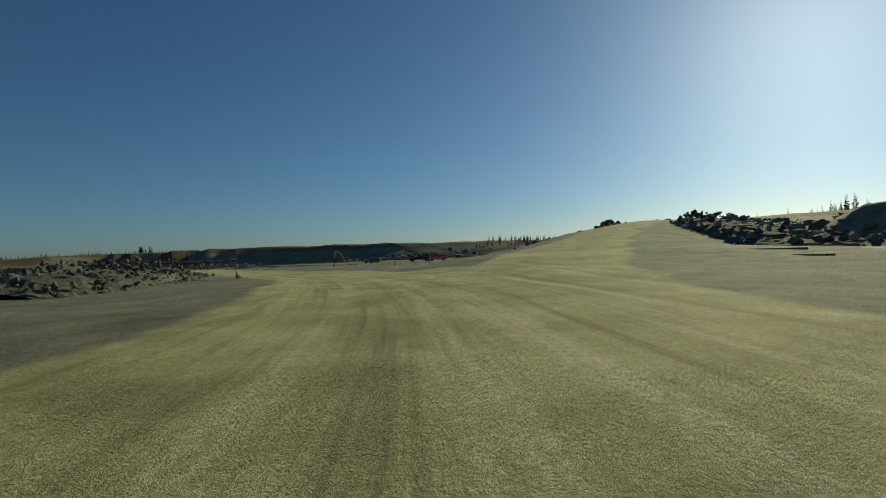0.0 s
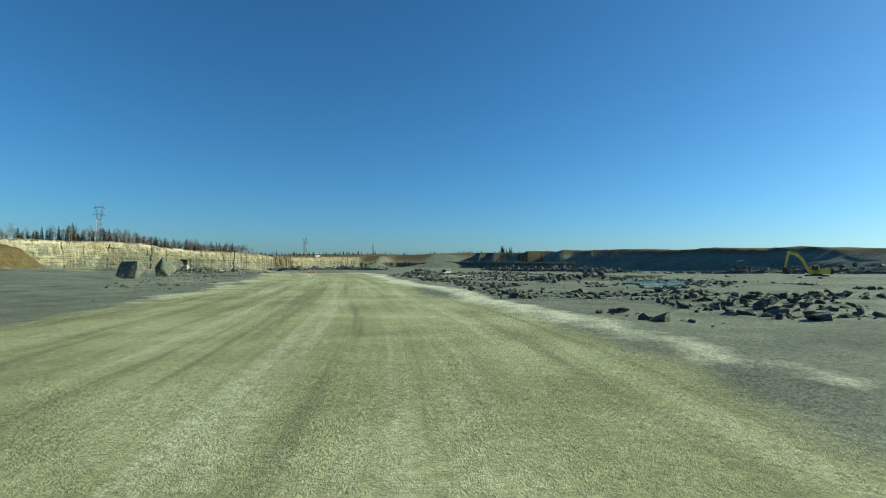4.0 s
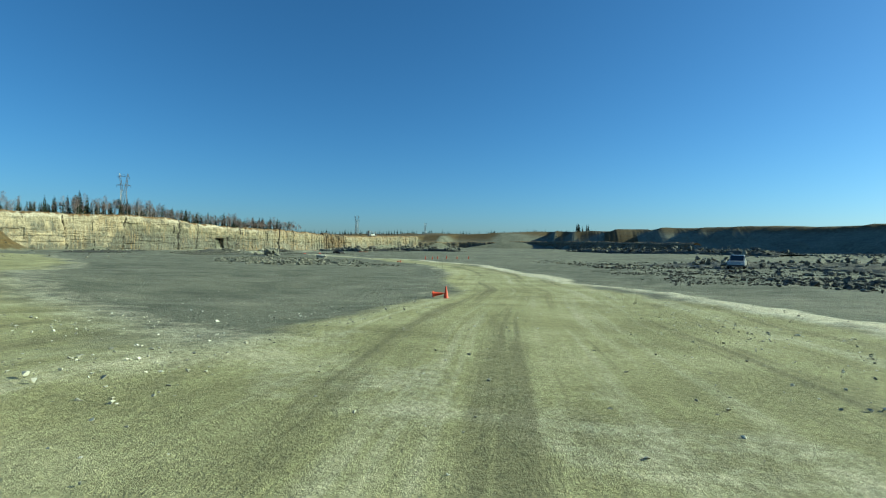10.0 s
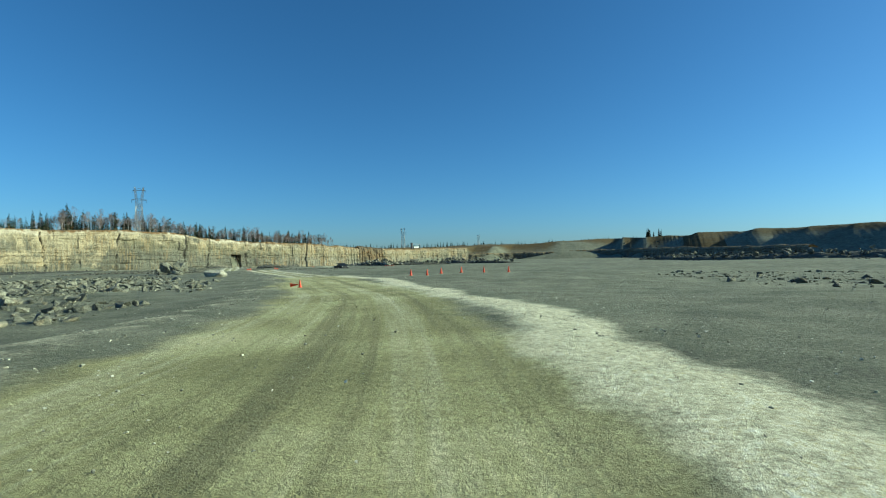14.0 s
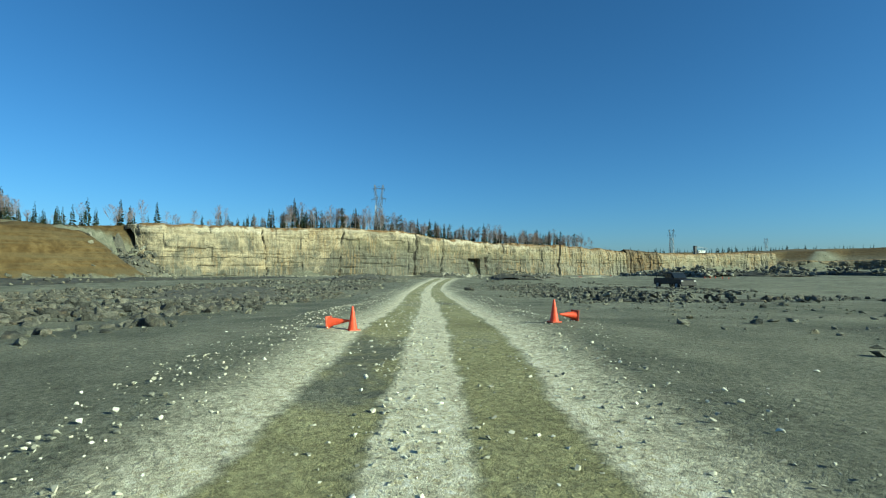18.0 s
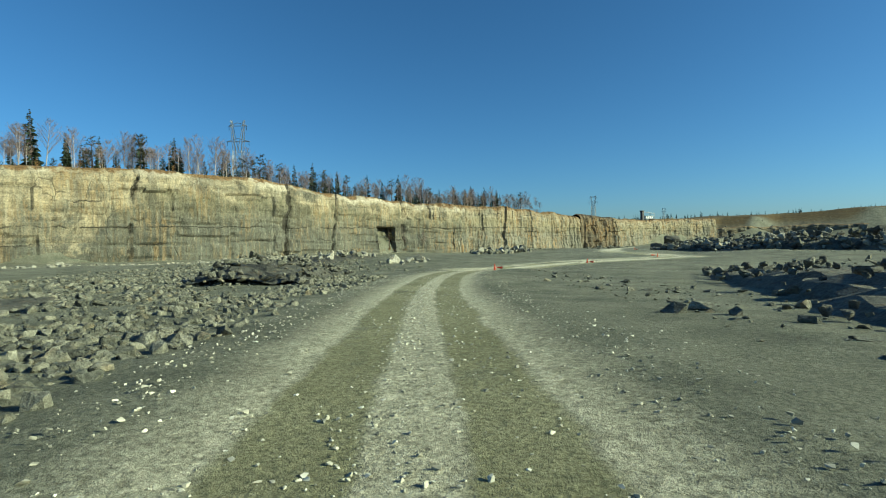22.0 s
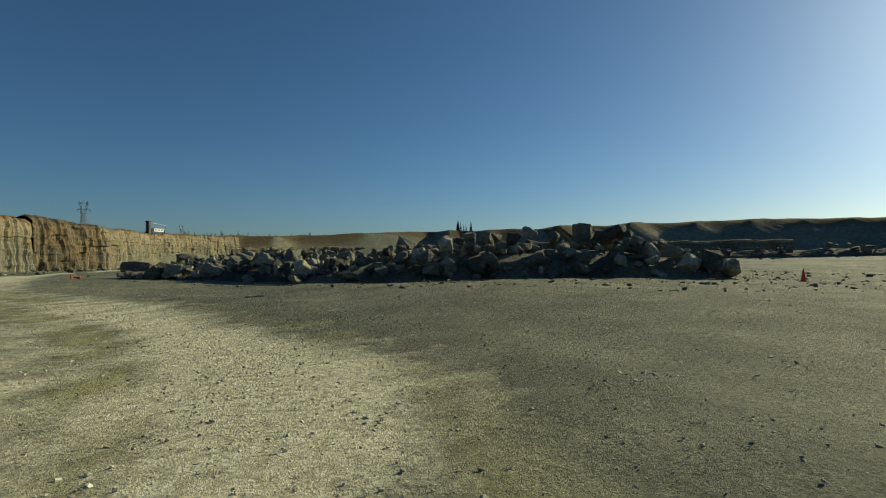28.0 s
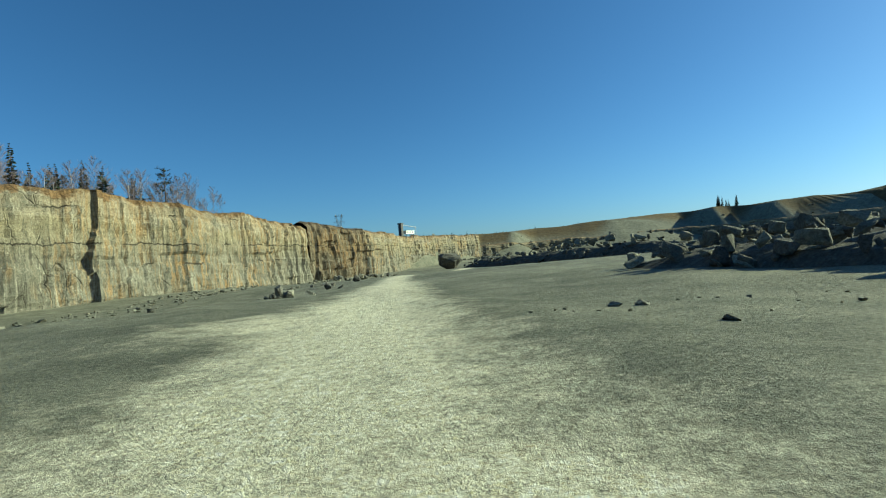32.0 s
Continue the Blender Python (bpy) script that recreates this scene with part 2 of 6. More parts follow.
def cliff_mat(name, bedded, panel, cap, soil, ochre, streaky, y_from, y_to):
    """Quarried face: bedded rock that gives way to smooth grey panels (from y_from to y_to), pale cap, soil at the lip,
    stains down the face, dark seams with the cracks' shadow put into the colour.
    """
    n = Nodes(name)
    p = n.position()
    g = n.node("ShaderNodeSeparateXYZ")
    n.link(p, g.inputs[0])
    v, seam = n.attr("rise").outputs["Fac"], n.attr("seam").outputs["Fac"]
    slow = n.noise(p, 0.07, 4, 0.6)
    bed = n.noise(n.position((0.03, 0.03, 0.5)), 1.7, 5, 0.65, 0.5)
    beds = n.ramp(bed, (0.32, tuple(c * 0.55 for c in bedded)), (0.45, bedded), (0.56, tuple(c * 1.22 for c in bedded)), (0.68, tuple(c * 0.8 for c in bedded)))
    beds = n.mix(n.grey(n.noise(n.position((1, 1, 0.8)), 0.16, 5, 0.7, 0.6), 0.46, 0.62, 0, 0.85), beds, tuple(c * 0.8 for c in panel))
    tone = n.math("ADD", n.math("MULTIPLY", slow, 0.6), n.math("MULTIPLY", n.noise(n.position((0.4, 0.4, 1.0)), 0.5, 5, 0.65, 0.3), 0.4))
    panels = n.ramp(tone, (0.34, tuple(c * 0.62 for c in panel)), (0.5, panel), (0.66, tuple(c * 1.3 for c in panel)))
    warm = n.mix(n.grey(v, 0.40, 0.72), (0.88, 0.89, 0.90), (1.16, 1.09, 0.90))
    panels = n.mix(1.0, panels, warm, "MULTIPLY")
    where = n.math("ADD", n.grey(g.outputs[1], y_from, y_to), n.math("MULTIPLY", n.math("SUBTRACT", slow, 0.5), 1.6))
    rag_edge = n.math("MULTIPLY", n.math("SUBTRACT", n.noise(p, 0.15, 5, 0.7), 0.5), 0.8)
    limit = n.grey(where, 0.3, 0.7, 0.2, 0.76)
    base = n.mix(n.grey(n.math("SUBTRACT", n.math("ADD", v, rag_edge), limit), -0.05, 0.05, 1, 0), beds, panels)
    # stains drawn down the face: dark, ochre, pale; where streaky, the dark also paints shade between ribs
    fall = n.noise(n.position((1, 1, 0.07)), 0.7 + 0.9 * streaky, 7, 0.75, 0.4)
    base = n.mix(n.math("MULTIPLY", n.grey(fall, 0.52, 0.60), 0.4 + 0.45 * streaky), base, (0.07, 0.067, 0.053))
    fall2 = n.noise(n.position((1.0, 1.0, 0.05)), 1.6, 5, 0.7, 0.3)
    patch = n.grey(n.noise(p, 0.09, 3, 0.6), 0.40, 0.60)
    base = n.mix(n.math("MULTIPLY", n.math("MULTIPLY", n.grey(fall2, 0.48, 0.58), patch), 0.3 + 0.6 * streaky), base, ochre)
    fall3 = n.noise(n.position((1.3, 1.3, 0.045)), 1.9, 5, 0.7, 0.3)
    base = n.mix(n.math("MULTIPLY", n.grey(fall3, 0.57, 0.63), 0.28 + 0.25 * streaky), base, (0.42, 0.40, 0.31))
    wob = n.math("MULTIPLY", n.math("SUBTRACT", n.noise(p, 0.35, 5, 0.7), 0.5), 0.30)
    edge = n.math("ADD", v, wob)
    base = n.mix(n.math("MULTIPLY", n.grey(edge, 0.86, 0.92), n.grey(slow, 0.42, 0.56)), base, cap)
    base = n.mix(n.grey(edge, 0.955, 0.985), base, n.ramp(n.noise(p, 1.5, 5, 0.7), (0.35, tuple(c * 0.5 for c in soil)), (0.6, soil)))
    crack = n.voronoi(n.position((1, 1, 0.35)), 0.35, "DISTANCE_TO_EDGE")
    gate = n.grey(n.noise(p, 0.2, 3), 0.5, 0.62)
    rag = n.noise(n.position((1, 1, 0.5)), 1.5, 6, 0.8)
    # crack shadow painted dark along the seams; the notch's dark stain comes through here too
    cut = n.grey(n.math("ADD", n.math("MULTIPLY", seam, 0.55), rag), 0.76, 0.82)
    dark = n.math("MAXIMUM", cut, n.math("MULTIPLY", gate, n.grey(crack, 0.0, 0.018, 0.75, 0)))
    level = n.math("ADD", g.outputs[2], n.math("MULTIPLY", n.noise(n.position((1, 1, 0.2)), 0.22, 6, 0.75), 2.4))
    for z_, reach in ((2.7, 0.42), (7.4, 0.54), (-0.4, 0.56)):
        near = n.math("ABSOLUTE", n.math("SUBTRACT", level, z_))
        dark = n.math("MAXIMUM", dark, n.math("MULTIPLY", n.grey(near, 0.05, 0.13, 1, 0), n.grey(n.noise(p, 0.13, 4, 0.6), reach, reach + 0.06)))
    base = n.mix(n.math("MULTIPLY", dark, 0.9), base, (0.045, 0.041, 0.032))
    fine = n.noise(p, 4, 7, 0.78)
    base = n.mix(0.75, base, n.ramp(fine, (0.30, (0.15, 0.15, 0.15)), (0.70, (0.85, 0.85, 0.85))), "OVERLAY")
    n.bump(n.math("ADD", n.math("MULTIPLY", dark, -1.2), n.math("ADD", fine, fall)), 0.8, 0.25)
    return n.done(base, 0.93, spec=0.2)


CLIFF = cliff_mat("bright_face", (0.30, 0.26, 0.17), (0.135, 0.133, 0.105), (0.42, 0.38, 0.285), (0.20, 0.13, 0.06), (0.33, 0.22, 0.085), 0.15, 238, 262)
CLIFF_RUST = cliff_mat("rusty_columns", (0.27, 0.24, 0.165), (0.20, 0.19, 0.145), (0.27, 0.215, 0.13), (0.20, 0.13, 0.06), (0.29, 0.195, 0.085), 0.85, 300, 330)
CLIFF_DARK = cliff_mat("dark_face", (0.13, 0.105, 0.066), (0.12, 0.10, 0.066), (0.13, 0.105, 0.07), (0.10, 0.075, 0.05), (0.20, 0.12, 0.045), 0.8, 300, 330)
CLIFF_FAR = cliff_mat("far_bench", (0.17, 0.155, 0.11), (0.12, 0.118, 0.098), (0.30, 0.25, 0.15), (0.24, 0.17, 0.09), (0.22, 0.14, 0.06), 0.3, 560, 620)


def plain(name, color, rough=0.6, metal=0.0, vary=0.12, scale=6.0, spec=0.4, bump=0.0):
    n = Nodes(name)
    p = n.coords()
    f = n.noise(p, scale, 5, 0.65)
    lo = tuple(max(0.0, c * (1 - vary * 2)) for c in color)
    hi = tuple(min(1.0, c * (1 + vary)) for c in color)
    c = n.ramp(f, (0.3, lo), (0.7, hi))
    if bump:
        n.bump(n.noise(p, scale * 4, 4), bump, 0.02)
    return n.done(c, n.grey(f, 0.3, 0.7, min(1, rough + 0.1), max(0, rough - 0.08)), metal, spec)


ORANGE = plain("cone_plastic", (0.72, 0.085, 0.025), 0.5, vary=0.16, scale=8)
ORANGE_DULL = plain("dusty_cone_plastic", (0.55, 0.12, 0.06), 0.65, vary=0.2, scale=8)
RUBBER = plain("black_rubber", (0.025, 0.025, 0.024), 0.8, scale=20)
BLACK_PAINT = plain("black_car_paint", (0.015, 0.015, 0.015), 0.5, scale=3)
# red lightened to carry the sun-glare haze over the car
RED_PAINT_HAZED = plain("red_car_paint", (0.8, 0.15, 0.12), 0.3, scale=3)
SILVER_PAINT = plain("silver_car_paint", (0.36, 0.37, 0.38), 0.3, 0.4, scale=3)
GREY_PAINT = plain("dark_grey_car_paint", (0.10, 0.105, 0.11), 0.3, 0.4, scale=3)
# yellow boosted to stand in for light on the backlit machine's sides
YELLOW_PAINT_LIT = plain("machine_yellow_paint", (0.9, 0.6, 0.08), 0.45, vary=0.2, scale=4)
STEEL = plain("galvanised_steel", (0.30, 0.31, 0.32), 0.5, 0.7, scale=5)
DARK_STEEL = plain("dark_steel", (0.06, 0.06, 0.062), 0.55, 0.6, scale=5)
GLASS_DARK = plain("tinted_glass", (0.02, 0.024, 0.028), 0.08, spec=0.8, scale=2)
LAMP_GLASS = plain("lamp_glass", (0.6, 0.6, 0.58), 0.15, scale=2)
TAIL_RED = plain("tail_lamp_red", (0.35, 0.01, 0.01), 0.2, scale=2)
SIGN_RED = plain("sign_red", (0.16, 0.014, 0.02), 0.45, vary=0.2)
SIGN_WHITE = plain("sign_white", (0.66, 0.64, 0.62), 0.5)
WOOD = plain("weathered_wood", (0.20, 0.14, 0.09), 0.85, vary=0.25, scale=14, bump=0.3)
STRAW = plain("straw_bristles", (0.36, 0.29, 0.16), 0.9, vary=0.3, scale=30, bump=0.5)
BUILD_WHITE = plain("white_cladding", (0.80, 0.80, 0.78), 0.6, scale=1.5)
BUILD_DARK = plain("dark_cladding", (0.05, 0.05, 0.055), 0.6, scale=1.5)
BARK = plain("spruce_bark", (0.09, 0.065, 0.045), 0.95, vary=0.3, scale=12, bump=0.5)
BIRCH = plain("pale_birch_bark", (0.40, 0.36, 0.32), 0.9, vary=0.3, scale=10, bump=0.4)
CONCRETE = plain("grey_concrete", (0.30, 0.30, 0.28), 0.9, vary=0.2)


def leaf_mat(name, a, b, c3):
    n = Nodes(name)
    r = n.math("FRACT", n.math("ADD", n.rand(), n.math("MULTIPLY", n.island(), 0.6)))
    c = n.ramp(r, (0.0, a), (0.5, b), (1.0, c3))
    n.bsdf.inputs["Transmission Weight"].default_value = 0.0
    return n.done(c, 0.75, spec=0.25)


NEEDLES = leaf_mat("spruce_needles", (0.012, 0.02, 0.011), (0.024, 0.036, 0.018), (0.045, 0.055, 0.026))
PINE = leaf_mat("pine_needles", (0.04, 0.045, 0.018), (0.065, 0.065, 0.027), (0.10, 0.085, 0.035))
TWIGS = leaf_mat("bare_twigs", (0.13, 0.095, 0.085), (0.185, 0.14, 0.125), (0.24, 0.185, 0.155))
BRUSH = leaf_mat("dry_brush", (0.16, 0.085, 0.03), (0.24, 0.14, 0.05), (0.30, 0.20, 0.085))


def water_mat():
    n = Nodes("shallow_water")
    n.bump(n.noise(n.position((1, 1, 1)), 6, 3), 0.08, 0.02)
    n.bsdf.inputs["Transmission Weight"].default_value = 0.0
    return n.done((0.05, 0.06, 0.055), 0.04, spec=0.9)


WATER = water_mat()

# ---- builders ----
def obj(name, bm, material, parent=None, label="", smooth=False):
    """Links a bmesh as one mesh object, under a parent if given."""
    me = bpy.data.meshes.new(name)
    bm.to_mesh(me)
    bm.free()
    if smooth:
        me.polygons.foreach_set("use_smooth", [True] * len(me.polygons))
    for m in material if isinstance(material, (list, tuple)) else [material]:
        me.materials.append(m)
    ob = new(name, me)
    if parent:
        ob.parent = parent
    if label:
        ob["label"] = label
    return ob


part = obj


def thing(name, label, category, m=None, group="", kind=""):
    ob = new(name)
    if m is not None:
        ob.matrix_basis = m
    return tagged(ob, label, category, group, kind)


def box(bm, c, s, rot=None, bevel=0.0):
    """A box with centre c and full size s, bevelled if asked."""
    r = bmesh.ops.create_cube(bm, size=1.0)
    m = Matrix.Translation(c) @ (rot.to_4x4() if rot else Matrix.Identity(4)) @ Matrix.Diagonal((*s, 1))
    bmesh.ops.transform(bm, matrix=m, verts=r["verts"])
    if bevel:
        es = list({e for v in r["verts"] for e in v.link_edges})
        bmesh.ops.bevel(bm, geom=es, offset=bevel, segments=2, affect="EDGES", clamp_overlap=True)


def rod(bm, a, b, r0, r1=None, n=6):
    """A straight tapered bar from a to b."""
    a, b = Vector(a), Vector(b)
    q = (b - a).to_track_quat("Z", "Y").to_matrix()
    r1 = r0 if r1 is None else r1
    ring = [q @ Vector((math.cos(2 * math.pi * i / n), math.sin(2 * math.pi * i / n), 0)) for i in range(n)]
    lo = [bm.verts.new(a + v * r0) for v in ring]
    hi = [bm.verts.new(b + v * r1) for v in ring]
    for i in range(n):
        bm.faces.new((lo[i], lo[(i + 1) % n], hi[(i + 1) % n], hi[i]))
    bm.faces.new(lo[::-1])
    bm.faces.new(hi)


def lathe(bm, profile, n=24):
    """Turns (r, z) pairs round the z axis."""
    rings = []
    for r, z in profile:
        rings.append([bm.verts.new((r * math.cos(2 * math.pi * i / n), r * math.sin(2 * math.pi * i / n), z)) for i in range(n)])
    for a, b in zip(rings, rings[1:]):
        for i in range(n):
            bm.faces.new((a[i], a[(i + 1) % n], b[(i + 1) % n], b[i]))


def extrude_profile(bm, pts, y0, y1, bevel=0.0):
    """A prism: the (x, z) outline pushed from y0 to y1."""
    a = [bm.verts.new((x, y0, z)) for x, z in pts]
    b = [bm.verts.new((x, y1, z)) for x, z in pts]
    n = len(pts)
    bm.faces.new(a)
    bm.faces.new(b[::-1])
    for i in range(n):
        bm.faces.new((a[i], b[i], b[(i + 1) % n], a[(i + 1) % n]))
    bmesh.ops.recalc_face_normals(bm, faces=bm.faces)
    if bevel:
        bmesh.ops.bevel(bm, geom=list(bm.edges), offset=bevel, segments=2, affect="EDGES", clamp_overlap=True)


def rock_mesh(name, seed, material, size=(1, 1, 0.8), points=15, rough=0.0):
    """A broken block: the hull of scattered points, its faces a little uneven, base at z = 0."""
    rnd = random.Random(seed)
    bm = bmesh.new()
    for _ in range(points):
        v = Vector((rnd.uniform(-1, 1), rnd.uniform(-1, 1), rnd.uniform(-1, 1)))
        k = max(abs(c) for c in v)
        v *= rnd.uniform(0.75, 1.0) / k
        bm.verts.new((v.x * size[0] / 2, v.y * size[1] / 2, v.z * size[2] / 2))
    r = bmesh.ops.convex_hull(bm, input=bm.verts)
    bmesh.ops.delete(bm, geom=[g for g in r["geom_interior"] if isinstance(g, bmesh.types.BMVert)], context="VERTS")
    if rough:
        bmesh.ops.bevel(bm, geom=list(bm.edges), offset=0.035 * min(size), segments=1, affect="EDGES", clamp_overlap=True)
        bmesh.ops.triangulate(bm, faces=bm.faces)
        bmesh.ops.subdivide_edges(bm, edges=[e for e in bm.edges if e.calc_length() > 0.2 * min(size)], cuts=2, use_grid_fill=True)
        for v in bm.verts:
            v.co += v.normal * (noise.noise(v.co * 3.1 / min(size) + Vector((seed, 0, 0))) * rough * min(size))
    bmesh.ops.recalc_face_normals(bm, faces=bm.faces)
    lo = min(v.co.z for v in bm.verts)
    for v in bm.verts:
        v.co.z -= lo
    me = bpy.data.meshes.new(name)
    bm.to_mesh(me)
    bm.free()
    me.materials.append(material)
    return me


def rock_arrays(seed, points=11):
    """Corners and triangles of a small unit stone."""
    me = rock_mesh("stone", seed, ROCK, (1, 1, 0.7), points)
    me.calc_loop_triangles()
    v = np.array([p.co[:] for p in me.vertices])
    t = np.array([tuple(l.vertices) for l in me.loop_triangles])
    bpy.data.meshes.remove(me)
    return v, t


def scatter_mesh(name, places, sizes, material, seed, shapes, squash=(1, 1, 1)):
    """Many small stones in one mesh. places: n x 3; sizes: n."""
    rng = np.random.default_rng(seed)
    vs, ts, off = [], [], 0
    for p, s in zip(places, sizes):
        v, t = shapes[rng.integers(len(shapes))]
        a = rng.uniform(0, 2 * math.pi)
        tl = rng.uniform(-0.5, 0.5)
        rz = np.array([[math.cos(a), -math.sin(a), 0], [math.sin(a), math.cos(a), 0], [0, 0, 1]])
        rx = np.array([[1, 0, 0], [0, math.cos(tl), -math.sin(tl)], [0, math.sin(tl), math.cos(tl)]])
        w = (v * s * rng.uniform(0.7, 1.3, 3)) @ rx.T @ rz.T + p
        vs.append(w)
        ts.append(t + off)
        off += len(v)
    v, t = np.concatenate(vs), np.concatenate(ts)
    me = bpy.data.meshes.new(name)
    me.from_pydata(v.tolist(), [], t.tolist())
    me.materials.append(material)
    return new(name, me)

# ---- the lie of the land ----
def polyline(pts, step):
    """Points every step along a line."""
    out = []
    for a, b in zip(pts, pts[1:]):
        a, b = np.array(a, float), np.array(b, float)
        n = max(1, int(np.linalg.norm(b - a) / step))
        out += [a + (b - a) * i / n for i in range(n)]
    return np.array(out + [np.array(pts[-1], float)])


def smooth_line(pts, step):
    """A Catmull-Rom line through the points."""
    p = [np.array(q, float) for q in pts]
    p = [2 * p[0] - p[1]] + p + [2 * p[-1] - p[-2]]
    out = []
    for a, b, c, d in zip(p, p[1:], p[2:], p[3:]):
        n = max(2, int(np.linalg.norm((c - b)[:2]) / step))
        for i in range(n):
            t = i / n
            out.append(0.5 * (2 * b + (c - a) * t + (2 * a - 5 * b + 4 * c - d) * t * t + (3 * b - a - 3 * c + d) * t ** 3))
    return np.array(out + [p[-2]])


def fbm(x, y, scale, octaves=4, seed=0.0):
    """Smooth value noise on arrays."""
    total, amp, size = 0.0, 1.0, 0.0
    f = 1.0 / scale
    for o in range(octaves):
        xs, ys = x * f + seed * 7.31 + o * 13.7, y * f - seed * 3.17 + o * 5.1
        xi, yi = np.floor(xs).astype(np.int64), np.floor(ys).astype(np.int64)
        u, v = xs - xi, ys - yi
        u, v = u * u * (3 - 2 * u), v * v * (3 - 2 * v)

        def h(a, b):
            n = (a * 374761393 + b * 668265263 + 1013904223) & 0x7FFFFFFF
            n = ((n ^ (n >> 13)) * 1274126177) & 0x7FFFFFFF
            return ((n ^ (n >> 16)) & 0xFFFF) / 65535.0

        total = total + amp * ((h(xi, yi) * (1 - u) + h(xi + 1, yi) * u) * (1 - v) + (h(xi, yi + 1) * (1 - u) + h(xi + 1, yi + 1) * u) * v)
        size += amp
        amp *= 0.5
        f *= 2.03
    return total / size - 0.5


def line_distance(x, y, line, chunk=4000):
    """Distance to a dense line, the signed side (left positive) and the index of the nearest point."""
    x, y = np.ravel(x), np.ravel(y)
    d, s, k = np.empty(len(x)), np.empty(len(x)), np.empty(len(x), int)
    t = np.gradient(line[:, :2], axis=0)
    t /= np.linalg.norm(t, axis=1)[:, None]
    for a in range(0, len(x), chunk):
        dx, dy = x[a:a + chunk, None] - line[None, :, 0], y[a:a + chunk, None] - line[None, :, 1]
        q = dx * dx + dy * dy
        i = q.argmin(1)
        r = np.arange(len(i))
        d[a:a + chunk] = np.sqrt(q[r, i])
        s[a:a + chunk] = t[i, 0] * dy[r, i] - t[i, 1] * dx[r, i]
        k[a:a + chunk] = i
    return d, s, k


def ease(v, a, b):
    u = np.clip((v - a) / (b - a), 0, 1)
    return u * u * (3 - 2 * u)

# Lines of the plan: the driven line, the edge of the pit, known ground heights.
drive = smooth_line([(e[0], e[1], e[2] - 1.28) for _, e, _, _ in PATH], 1.0)
n_wide = int(np.hypot(drive[:, 0] + 70.4, drive[:, 1] - 142.8).argmin())     # past this the track is narrow, with two wheel strips
times_ = [0, 1, 2, 3.5, 4.5, 6, 7, 8, 9, 10, 11, 12, 13, 14, 15, 16]
at_ = [int(np.hypot(drive[:, 0] - e[0], drive[:, 1] - e[1]).argmin()) for t in times_ for s, e, _, _ in PATH if s == t]
EDGE_L = (4.4, 4.8, 3.6, 5.0, 6.3, 7.0, 7.0, 6.0, 6.0, 4.0, 2.2, 2.8, 3.6, 4.1, 4.0, 3.0)      # metres of driven band to the left
EDGE_R = (7.0, 8.0, 7.5, 5.0, 3.2, 2.4, 3.0, 4.0, 4.0, 5.0, 7.0, 4.5, 2.6, 1.4, 1.4, 2.0)    # and to the right
n_start = int(np.hypot(drive[:, 0], drive[:, 1]).argmin())
n_open = int(np.hypot(drive[:, 0] + 168.4, drive[:, 1] - 245.2).argmin())    # past this it crosses open gravel
BRANCH = smooth_line([(2.6, -95.3, 0.60), (18.9, -78, 1.35), (41, -59.1, 2.94), (75.8, -33.3, 6.24), (120.5, -5.9, 10.15), (145.8, 11, 10.71)], 1.5)
SIDE = smooth_line([(-3.6, 39.2, 0.17), (-53.1, 60.3, -0.63), (-79.4, 83.2, -1.63), (-128, 118.2, -2.45)], 2.0)
FAR_TRACK = smooth_line([(-180.1, 309.2, -4.70), (-187.1, 337, -5.63), (-197.8, 388.4, -6.56), (-194.4, 450.4, -6.82)], 1.5)
